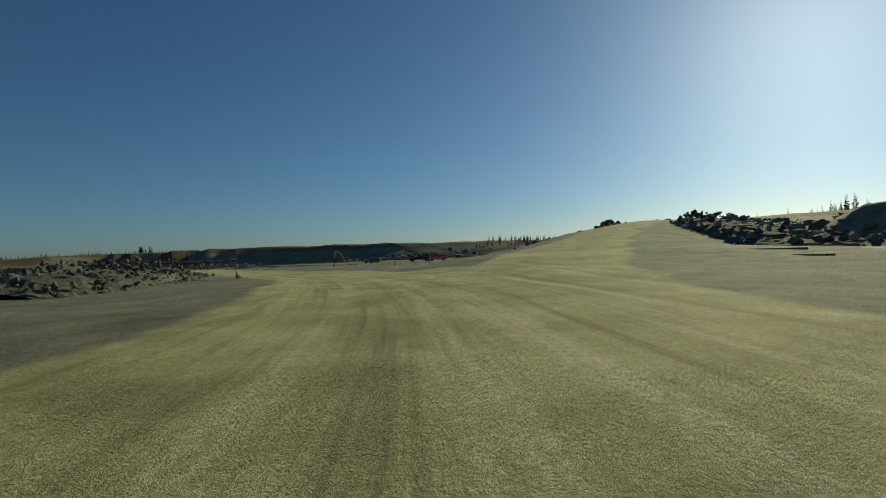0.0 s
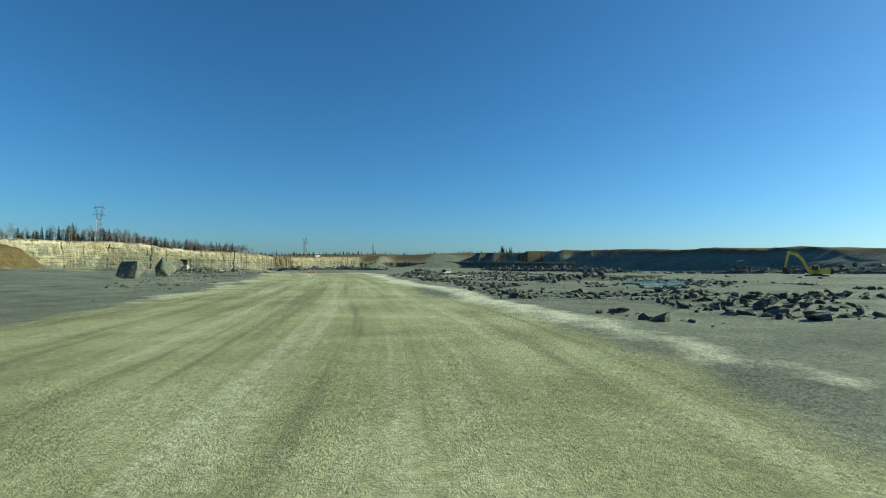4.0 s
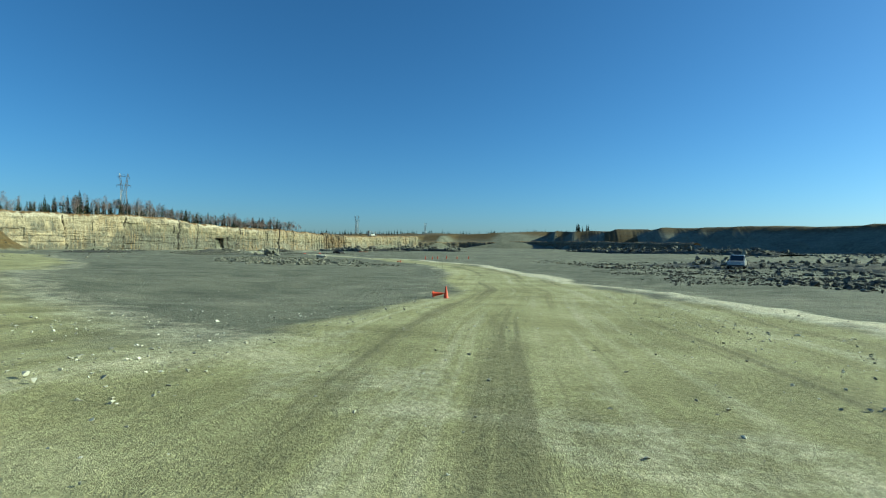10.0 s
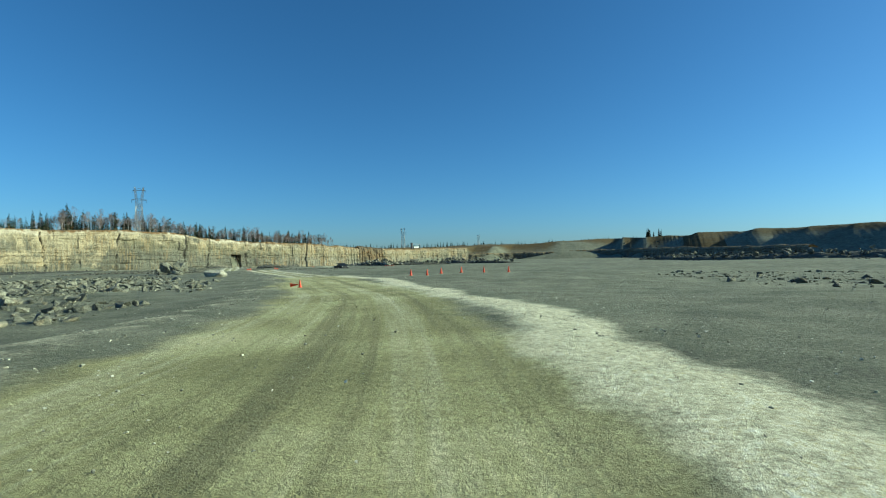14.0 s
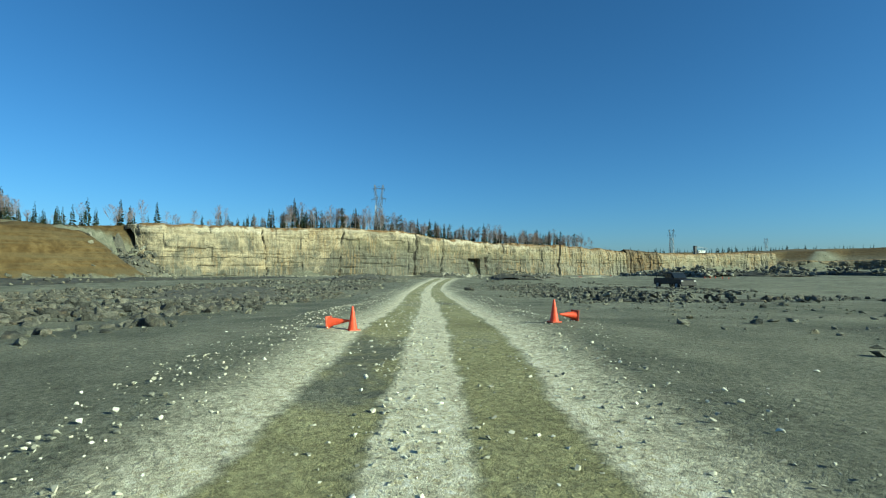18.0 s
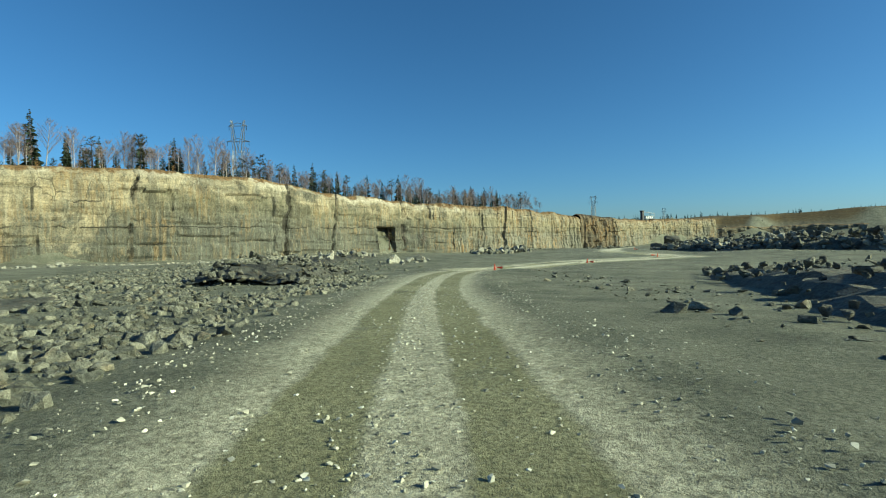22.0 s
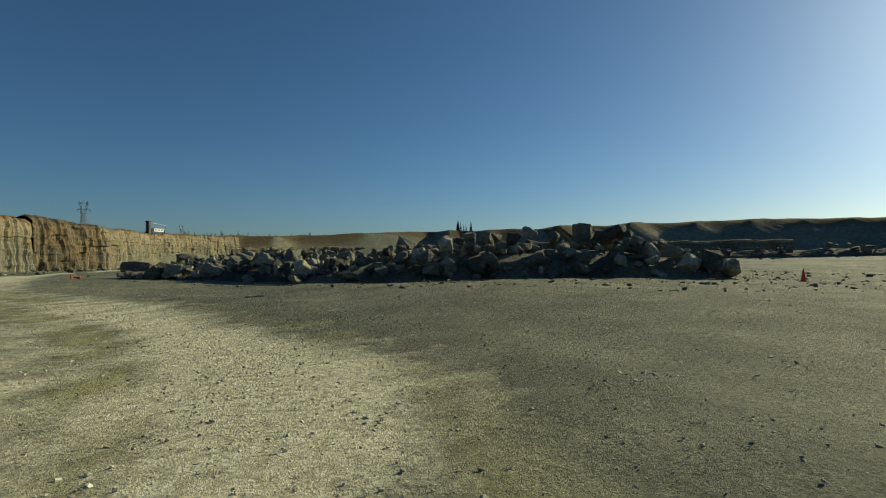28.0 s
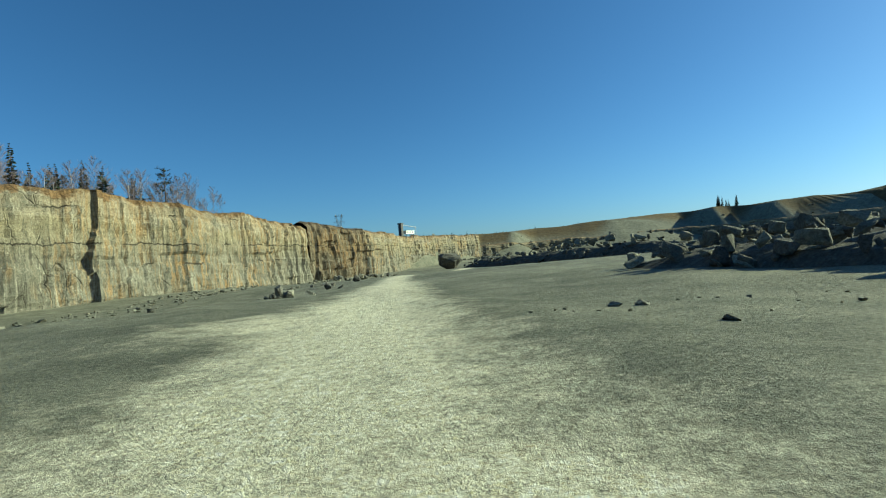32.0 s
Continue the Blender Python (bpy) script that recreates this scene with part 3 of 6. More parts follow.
KNOWN = [(-15.5, 34, 0.55), (-16.5, 33.8, 0.54), (-15, 35, 0.55), (-15.9, 32.8, 0.55), (-39.1, 71.4, -1.23), (-60.6, 128, -2.34), (-67, 204.3, -4.13), (-96.9, 170.4, -2.34), (-99.5, 167.9, -2.35),
         (-166.8, 245.8, -4.00), (-166.3, 260.8, -4.31), (-165.5, 261, -4.31), (-167.2, 261.1, -4.31), (-157.4, 292.9, -4.36), (-176.1, 311.1, -4.65), (-137.4, 298.4, -4.24), (-173.2, 309.5, -4.51), (-154.2, 286.5, -3.82),
         (-193.8, 305.7, -5.07), (-117.5, 188.3, -3.03), (5.7, -47.2, 0.14), (30.2, -31.8, 0.34), (40.9, -31.4, 0.64), (55.5, 5, 0.45), (51.1, -10.2, 0.46), (63.5, 18.4, 0.36), (41, -1, 0.32), (74.3, 29.5, 0.33), (49.3, 24.9, 0.14), (67.5, -5.6, 0.92), (29.1, -13.4, 0.27), (19.3, -42.6, 0.56), (88.5, 50.9, 0.38), (36.3, -42.9, 0.98), (71.3, 92.5, -0.59), (-46.2, 52.1, -0.01),
         (-54.6, 61.5, -0.34), (-216.2, 345.8, -7.02), (-223.6, 299.9, -5.94), (-235.8, 264.9, -5.26), (-245.2, 229.5, -4.45), (-211.6, 190.6, -3.85), (-208.4, 422, -7.39), (-201.7, 486.6, -7.46),
         (-111.3, 428.7, -6.86), (-40.2, 422.9, -5.92), (20.8, 299.8, -4.54), (61.2, 200, -2.60), (-117.3, 222.5, -3.86), (-69.9, 330.3, -5.40), (-24.9, 145.9, -2.51), (-24.9, 179.3, -3.73),
         (10.5, 100.1, -1.47), (-90, 59.9, -0.87), (-148.4, 108.5, -1.80), (-168.5, 147.9, -2.80), (114.6, 65, 0.56), (96.1, 8.1, 0.75), (-8.6, 43.8, 0.25), (59, -73.5, 1.03), (35.5, -104.5, 1.00),
         (-9.9, -52.9, 0.27), (-20.7, -17.2, -0.03), (-60.3, 1.5, -0.41), (-4.5, -135.1, 1.03), (101.6, 122.1, -0.02)]
# edge of the pit, anticlockwise: x, y, height of the land behind, width of its slope
RIM = [(-258.5, 226, 12.0, 3), (-252.5, 254, 12.6, 3), (-249, 268, 13.0, 3), (-248.5, 284, 11.8, 3), (-247.3, 312, 9.6, 3), (-240.5, 347, 8.2, 3), (-232, 388, 7.6, 3), (-230.5, 424, 6.6, 3),
       (-224, 448, 6.4, 3), (-222, 475, 6.0, 3), (-227, 515, 6.8, 4), (-205, 590, 8.4, 10), (-180, 614, 9.6, 12), (-150, 640, 12.0, 14), (-110, 650, 14.2, 14), (-66, 656, 17.2, 14), (-45, 620, 15.0, 14), (-10, 560, 17.5, 44),
       (28, 505, 17.6, 62), (60, 456, 16.4, 70), (88, 400, 16.2, 74), (118, 335, 14.8, 74), (135, 273, 12.0, 72), (150, 220, 11.2, 72), (162, 150, 9.2, 66), (165, 120, 9.2, 60), (150, 40, 9.5, 32), (148, -14, 10.4, 16), (104, -48, 7.4, 12),
       (76, -66, 6.4, 7), (72, -92, 6.6, 7), (88, -142, 7.5, 10), (36, -200, 6.0, 20), (-60, -190, 4.0, 30), (-110, -90, 5.0, 30), (-130, 0, 7.0, 40),
       (-160, 70, 7.8, 34), (-182, 97, 9.6, 34), (-200, 120, 10.6, 36), (-214, 140, 12.0, 34), (-232, 165, 12.3, 30), (-248, 186, 11.4, 20), (-262, 199, 11.2, 4), (-259.5, 210, 11.6, 3), (-258.5, 226, 12.0, 3)]
rim = polyline(RIM, 2.0)
APRON = polyline([(-60, 5), (-61, 34), (-68, 37), (-75, 44), (-82, 53), (-92, 64), (-105, 80), (-120, 96)], 1.0)     # edge of the brown soil below the bank
HEAP = polyline([(-225, 176), (-223, 166), (-218, 150), (-208, 130)], 1.0)     # crest of the brown stockpile
known = np.array([(p[0], p[1], p[2]) for p in drive[::6]] + [(p[0], p[1], p[2]) for p in BRANCH[::6]] + KNOWN)


def inside(x, y):
    """Whether points lie in the pit."""
    c = np.zeros(np.shape(x), bool)
    for (x0, y0, *_), (x1, y1, *_) in zip(RIM, RIM[1:]):
        hit_ = ((y0 > y) != (y1 > y)) & (x < (x1 - x0) * (y - y0) / (y1 - y0 + 1e-9) + x0)
        c ^= hit_
    return c


def land(x, y, fine=True):
    """Height of the ground, and the masks of its surface, for arrays of x and y."""
    shape = np.shape(x)
    x, y = np.ravel(np.asarray(x, float)), np.ravel(np.asarray(y, float))
    z = np.zeros(len(x))
    for a in range(0, len(x), 4000):
        d2 = (x[a:a + 4000, None] - known[:, 0]) ** 2 + (y[a:a + 4000, None] - known[:, 1]) ** 2 + 16.0
        w = d2 ** -1.6
        z[a:a + 4000] = (w * known[:, 2]).sum(1) / w.sum(1)
    dd, side, k = line_distance(x, y, drive)
    db, _, _ = line_distance(x, y, BRANCH)
    ds, _, _ = line_distance(x, y, SIDE)
    df, _, _ = line_distance(x, y, FAR_TRACK)
    dr, _, kr = line_distance(x, y, rim)
    pit = inside(x, y)
    wide = (k < n_wide) | (k > n_open)
    late = k > n_open
    wob = fbm(x, y, 6.0, 3, 2.0)
    rough = fbm(x, y, 9.0, 5, 1.0) * 0.55 + fbm(x, y, 1.7, 3, 4.0) * 0.16
    calm = ease(dd, 3.5, 11.0) * ease(db, 4.0, 9.0)
    z += rough * (0.12 + 0.88 * calm)
    lane = fbm(side * 1.0, k * 0.02, 0.9, 3, 6.0)
    began = ease(k, n_start - 25.0, n_start)
    # low windrows and ruts beside the driven line
    el, er = np.interp(k, at_, EDGE_L), np.interp(k, at_, EDGE_R)
    past = np.maximum(side - el, -side - er)          # metres outside the driven band
    right = -side - er
    ridge = np.where(wide, np.exp(-((past - 0.8 - wob * 2) / 0.7) ** 2) * began, np.exp(-((dd - 2.7 - wob * 1.2) / 0.6) ** 2))
    z += ridge * (0.10 + 0.10 * wob) + np.where(dd < 8, lane * 0.05, 0)
    # outside the pit
    top = rim[kr, 2]
    width = rim[kr, 3]
    rise = np.where(pit, 0.0, np.where(width <= 4, ease(dr, 4.2, 7.0), np.where(width > 40, 0.5 * ease(dr + wob * 8, width - 40, width - 20) + 0.5 * ease(dr, width - 18, width), ease(dr, 0.8, width))))
    up = top + fbm(x, y, 45.0, 4, 3.0) * 4.0 + np.clip(dr - 25, 0, 400) * 0.012
    z = z * (1 - rise) + up * rise
    # the brown heap at the foot of the bright face, and the bank before it
    _, side_a, _ = line_distance(x, y, APRON)
    apron = np.where(pit, ease(side_a + wob * 4, 0.0, 4.0) * ease(y, 8, 25) * (1 - ease(y, 84, 100)), 0.0)
    z += apron * np.clip(side_a, 0, 50) * 0.035
    q = line_distance(x, y, HEAP)[0] / (13.0 + wob * 3.0)
    heap_z = -4.2 + 12.6 * (1.06 - np.sqrt(q ** 2 + 0.012)) + fbm(x, y, 9, 3, 8) * 2.2 + fbm(x, y, 2.5, 3, 8) * 0.6
    z = np.where(q < 1, np.maximum(z, heap_z), z)
    bench = ~pit & (width >= 30) & (rim[kr, 0] < 0) & (dr < 60)
    z = np.where(bench, z + 0.38 * np.sin(z * 2.7 + wob * 2.0), z)
    road = np.where(wide, 1 - ease(past + wob * 2.2, -0.5, 1.0), 0.0)
    road = np.where(late, np.clip(0.2 - lane * 2.5, 0, 1) * (1 - ease(dd, 2.0, 4.0)), road)
    road = np.where(dd > 15, 0, road)
    road = np.maximum(road, np.maximum(1 - ease(db + wob * 3, 3.6, 6.2), 0.8 * (1 - ease(ds + wob * 4, 4.0, 7.0))))
    loose = np.where(wide, np.maximum(np.exp(-((right - 0.9 - wob * 2.4) / 0.85) ** 2) * (1.15 + 0.9 * fbm(x, y, 14, 3, 9.0)), 0.55 * np.exp(-((side - el - 0.4 - wob * 4) / 0.6) ** 2) * (1.0 + 1.4 * fbm(x, y, 14, 3, 9.0)))
                     * (0.2 + 0.8 * began), 0.0)
    loose = np.where(wide & (dd < 6), np.maximum(loose, np.clip(lane * 2.2 - 0.2, 0, 1) * 0.22 * (1 - ease(dd, 4, 6))), loose)
    loose = np.where(late, np.exp(-((side - 0.8) / 3.0) ** 2) * np.clip(0.8 + lane * 2.4 + wob * 1.5, 0, 1.1), loose)
    loose = np.where(dd > 14, 0, loose)
    loose = np.maximum(loose, np.maximum(0.9 * np.exp(-(df / 2.6) ** 2), 0.5 * np.exp(-((ds - 6) / 1.5) ** 2)))
    earth = np.zeros(len(x))
    earth = np.maximum(earth, 1 - ease(q, 0.95, 1.05))
    earth = np.maximum(earth, apron)
    bank = (rim[kr, 3] >= 33) & (rim[kr, 0] < 0) & (dr < 60) & ~pit
    earth = np.where(bank, np.maximum(earth, ease(dr, 1, 6)), earth)
    earth = np.where(~pit & ((rim[kr, 3] < 30) | (rim[kr, 0] > 0)), np.maximum(earth, ease(dr, width * 0.75, width + 3)), earth)
    wet = np.exp(-(((x - 58) / 13) ** 2 + ((y + 86) / 9) ** 2)) * ease(fbm(x, y, 5, 3, 5), -0.02, 0.12)
    narrow = np.where(~wide & (dd < 12), 1.0 - 0.45 * ease(y, 200, 222), 0.0)
    if fine:
        return [np.reshape(v, shape) for v in (z, road, loose, earth, wet)]
    return [np.reshape(v, shape) for v in (z, road, loose, earth, wet, narrow, np.clip(side, -40, 40), k.astype(float))]


def gz(x, y):
    return float(land(np.array([x]), np.array([y]))[0][0])


def spread(lo, hi, step, reach, growth=1.22):
    """Grid lines: even between lo and hi, then wider and wider."""
    mid = list(np.arange(lo, hi + step, step))
    out, s, v = [], step, lo
    while v > lo - reach:
        s *= growth
        v -= s
        out.append(v)
    left = out[::-1]
    out, s, v = [], step, mid[-1]
    while v < hi + reach:
        s *= growth
        v += s
        out.append(v)
    return np.array(left + mid + out)


gx, gy = spread(-200, 112, 0.85, 4200, 1.12), spread(-116, 335, 0.85, 4200, 1.12)
X, Y = np.meshgrid(gx, gy)
Z, ROAD, LOOSE, EARTH, WET, NARROW, SIDE_, ALONG = land(X, Y, False)
nx, ny = len(gx), len(gy)
idx = np.arange(nx * ny).reshape(ny, nx)
quads = np.stack([idx[:-1, :-1], idx[:-1, 1:], idx[1:, 1:], idx[1:, :-1]], -1).reshape(-1, 4)
me = bpy.data.meshes.new("ground")
me.vertices.add(nx * ny)
me.vertices.foreach_set("co", np.stack([X, Y, Z], -1).ravel())
me.loops.add(quads.size)
me.loops.foreach_set("vertex_index", quads.ravel())
me.polygons.add(len(quads))
me.polygons.foreach_set("loop_start", np.arange(0, quads.size, 4))
me.update(calc_edges=True)
for key, values in (("road", ROAD), ("loose", LOOSE), ("earth", EARTH), ("wet", WET), ("narrow", NARROW), ("side", SIDE_), ("along", ALONG)):
    me.attributes.new(key, "FLOAT", "POINT").data.foreach_set("value", np.ravel(values).astype(np.float32))
me.polygons.foreach_set("use_smooth", [True] * len(quads))
me.materials.append(GROUND)
ground = tagged(new("ground", me), "grey crushed-rock pit floor with an olive dirt track", "ground", kind="structure")


def row_index(t):
    """The place on the driven line at a time."""
    e = min(PATH, key=lambda r: abs(r[0] - t))[1]
    return int(np.hypot(drive[:, 0] - e[0], drive[:, 1] - e[1]).argmin())

# ---- the quarried faces ----
def face(name, line, material, label, batter=0.10, columns=0.5, blocks=0.9, beds=0.25, step=0.55, seed=1, notch=None, base_drop=1.0, block=(5.2, 2.4), seams=0.0, fissures=()):
    """A rock face along line (x, y, top): joints, beds and columns stand proud of one another. The pit lies to the right of the line."""
    pts = smooth_line(line, step)
    t = np.gradient(pts[:, :2], axis=0)
    t /= np.linalg.norm(t, axis=1)[:, None]
    nrm = np.stack([t[:, 1], -t[:, 0]], 1)          # into the pit
    s = np.concatenate([[0], np.cumsum(np.linalg.norm(np.diff(pts[:, :2], axis=0), axis=1))])
    foot = land(pts[:, 0] + nrm[:, 0] * 4.0, pts[:, 1] + nrm[:, 1] * 4.0)[0] - base_drop
    top = pts[:, 2] + fbm(s, s * 0, 5.0, 4, seed) * 1.6 + fbm(s, s * 0, 23.0, 2, seed + 3) * 1.5
    rows = max(10, int(np.max(top - foot) / 0.5))
    v = np.linspace(0, 1, rows)[:, None]
    S, V = np.broadcast_to(s[None, :], (rows, len(s))), np.broadcast_to(v, (rows, len(s)))
    zz = foot[None, :] + (top - foot)[None, :] * V
    warp = fbm(S, zz, 6.0, 3, seed + 1) * 2.6
    col_w = 1.1
    ci = np.floor((S + warp) / col_w)
    col = (np.sin(ci * 127.1 + seed) * 43758.5) % 1.0
    bw, bh = block
    row_i = np.floor((zz + fbm(S, zz, 9.0, 2, seed + 5) * 1.6) / bh)
    bi = np.floor((S + warp * 0.7 + (row_i % 2) * 2.3) / bw)
    blk = (np.sin(bi * 12.9898 + row_i * 78.233 + seed) * 43758.5) % 1.0
    depth = (1 - V) * batter * (top - foot)[None, :] + (col - 0.5) * columns + (blk - 0.5) * blocks
    # level beds stand out or lie back by a little, each with a worn parting
    bz = (zz + fbm(S, zz, 14.0, 3, seed + 13) * 2.0) / 1.7
    bed = (np.sin(np.floor(bz) * 91.7 + seed) * 43758.5) % 1.0
    depth = depth + (bed - 0.5) * beds - np.exp(-((bz % 1.0) / 0.16) ** 2) * beds * 0.4
    depth = depth + fbm(S, zz * 0.7, 12.0, 4, seed + 7) * 2.6 + fbm(S, zz, 2.4, 4, seed + 9) * 1.1
    depth = depth - ease(V, 0.93, 1.0) * (0.9 + fbm(S, zz, 3.0, 2, seed) * 1.2)
    # seams: rough upright fissures, and a parting that runs level along the face; both are set back, and darkened in
    # colour for the shadow in them
    seam = np.zeros_like(depth)
    for at, wide, lean in fissures:
        at = float(np.interp(at, pts[:, 1], s))
        line_ = at + (V - 0.5) * lean + fbm(zz, S * 0 + at, 3.0, 4, seed + 21) * 2.2
        rag = 0.7 * wide * (0.55 + 1.1 * np.clip(fbm(S, zz, 1.3, 3, seed + 23) + 0.5, 0, 1))
        seam = np.maximum(seam, np.exp(-((S - line_) / rag) ** 2) * np.clip(0.75 + 2.0 * fbm(S, zz, 2.2, 3, seed + 25), 0, 1))
    for level in (4.2, 8.3):
        line_ = foot[None, :] + level + fbm(S, S * 0 + level, 17.0, 3, seed + 27) * 1.1
        seam = np.maximum(seam, seams * np.exp(-((zz - line_) / 0.22) ** 2) * np.clip(0.6 + 2.6 * fbm(S, S * 0, 7.0, 3, seed + level), 0, 1))
    depth = depth - seam * 0.8
    if notch:
        a, b = np.interp(notch[:2], pts[:, 1], s)
        h = notch[2]
        m = ease(S, a - 0.3, a + 0.3) * (1 - ease(S, b - 0.3, b + 0.3)) * (1 - ease(zz - foot[None, :], h - 0.4, h + 0.3))
        depth = depth * (1 - m) - m * 3.0
        seam = np.maximum(seam, m * 1.3)
    x = pts[None, :, 0] + nrm[None, :, 0] * depth
    y = pts[None, :, 1] + nrm[None, :, 1] * depth
    # a strip of ground behind the edge, so that the top has thickness
    bx, by = pts[:, 0] - nrm[:, 0] * 7, pts[:, 1] - nrm[:, 1] * 7
    mx, my = pts[:, 0] - nrm[:, 0] * 2.6, pts[:, 1] - nrm[:, 1] * 2.6
    x, y, zz = np.vstack([x, mx, bx]), np.vstack([y, my, by]), np.vstack([zz, (top + 0.25)[None], (top - 1.5)[None]])
    r, c = x.shape
    i = np.arange(r * c).reshape(r, c)
    q = np.stack([i[:-1, :-1], i[:-1, 1:], i[1:, 1:], i[1:, :-1]], -1).reshape(-1, 4)
    m_ = bpy.data.meshes.new(name)
    m_.from_pydata(np.stack([x, y, zz], -1).reshape(-1, 3).tolist(), [], q.tolist())
    m_.materials.append(material)
    rise_ = np.vstack([V, np.ones((2, len(s)))])
    seam = np.vstack([seam, np.zeros((2, len(s)))])
    for key, values in (("rise", rise_), ("seam", seam)):
        m_.attributes.new(key, "FLOAT", "POINT").data.foreach_set("value", np.ravel(values).astype(np.float32))
    return tagged(new(name, m_), label, "cliff", kind="structure")


face("cliff_west", [(-284, 192, 11.4), (-268, 193, 11.2), (-260.5, 197.5, 11.2), (-259, 207, 11.4), (-258.5, 226, 12.0), (-253.5, 254, 12.7), (-250.5, 268, 13.2), (-248.5, 284, 12.0), (-247.5, 304, 10.4), (-247, 322, 9.3), (-243, 338, 8.6), (-239.6, 350, 8.4)], CLIFF,
     "bedded limestone quarry face with smooth grey panels and dark fissures", 0.06, 0.08, 0.7, 0.3, step=0.42, seed=2, notch=(317.0, 323.2, 8.2), block=(10.5, 4.4), seams=0.6,
     fissures=((231, 0.35, -2), (257, 0.5, 2), (288, 0.9, 2), (302, 0.55, 3), (327, 1.0, -1)))
face("cliff_columns", [(-243.4, 337, 8.6), (-241.4, 344, 8.5), (-236, 364, 8.3), (-232, 388, 7.6), (-230.5, 424, 6.4)], CLIFF_RUST, "rust-streaked columnar quarry face", 0.05, 0.85, 0.5, step=0.42, seed=5,
     block=(7.0, 6.0))
face("cliff_dark", [(-230.5, 424, 6.6), (-228, 435, 6.9), (-224, 448, 6.3)], CLIFF_DARK, "dark brown jointed end of the quarry face", 0.05, 0.9, 0.8, seed=8)
face("cliff_north", [(-224, 448, 6.0), (-222, 457, 5.8), (-222, 475, 5.8), (-227, 515, 6.6), (-218, 555, 7.2), (-202, 592, 8.0)], CLIFF_RUST,
     "paler low quarry face running north", 0.08, 0.6, 0.7, seed=11)
face("bench_north", [(-202, 592, 1.6), (-150, 628, 2.4), (-66, 640, 4.0), (-12, 552, 4.0), (52, 452, 3.0)], CLIFF_FAR, "distant lower bench of dark rock", 0.12, 0.8, 1.2, step=1.6, seed=14)

# ---- broken rock ----
SHAPES = [rock_arrays(900 + i, 11 + i % 4) for i in range(8)]
BLOCKY = [rock_arrays(950 + i, 16 + i % 5) for i in range(10)]
DIMS = [(1, 1, 0.8), (1.25, 0.9, 0.6), (0.9, 0.8, 0.95), (1.4, 0.8, 0.7), (1.1, 1.1, 0.5), (0.8, 1.0, 0.8), (1.2, 0.7, 0.9), (1, 0.9, 0.65), (1.5, 0.9, 0.45), (0.9, 0.9, 1.0)]


def rock_set(name, material, seed, rough=0.0, points=14):
    return [rock_mesh(name, seed + i, material, d, points + i % 4, rough) for i, d in enumerate(DIMS)]


GREY_ROCKS = rock_set("rock", ROCK, 100)
DARK_ROCKS = rock_set("rock", ROCK_DARK, 200)
PALE_ROCKS = rock_set("rock", ROCK_PALE, 300)
GREY_BIG = rock_set("boulder", ROCK, 400, 0.05, 15)
DARK_BIG = rock_set("boulder", ROCK_DARK, 500, 0.05, 15)
PALE_BIG = rock_set("boulder", ROCK_PALE, 600, 0.05, 15)


def put_rock(name, me, x, y, z, s, rnd, parent=None, tilt=0.5):
    ob = new(name, me)
    m = Matrix.LocRotScale((x, y, z), Euler((rnd.uniform(-tilt, tilt), rnd.uniform(-tilt, tilt), rnd.uniform(0, 6.3))),
                           (s * rnd.uniform(0.8, 1.25), s * rnd.uniform(0.8, 1.2), s * rnd.uniform(0.75, 1.15)))
    if parent:
        ob.parent = parent
        m = Matrix.Translation(-parent.location) @ m
    ob.matrix_basis = m
    return ob


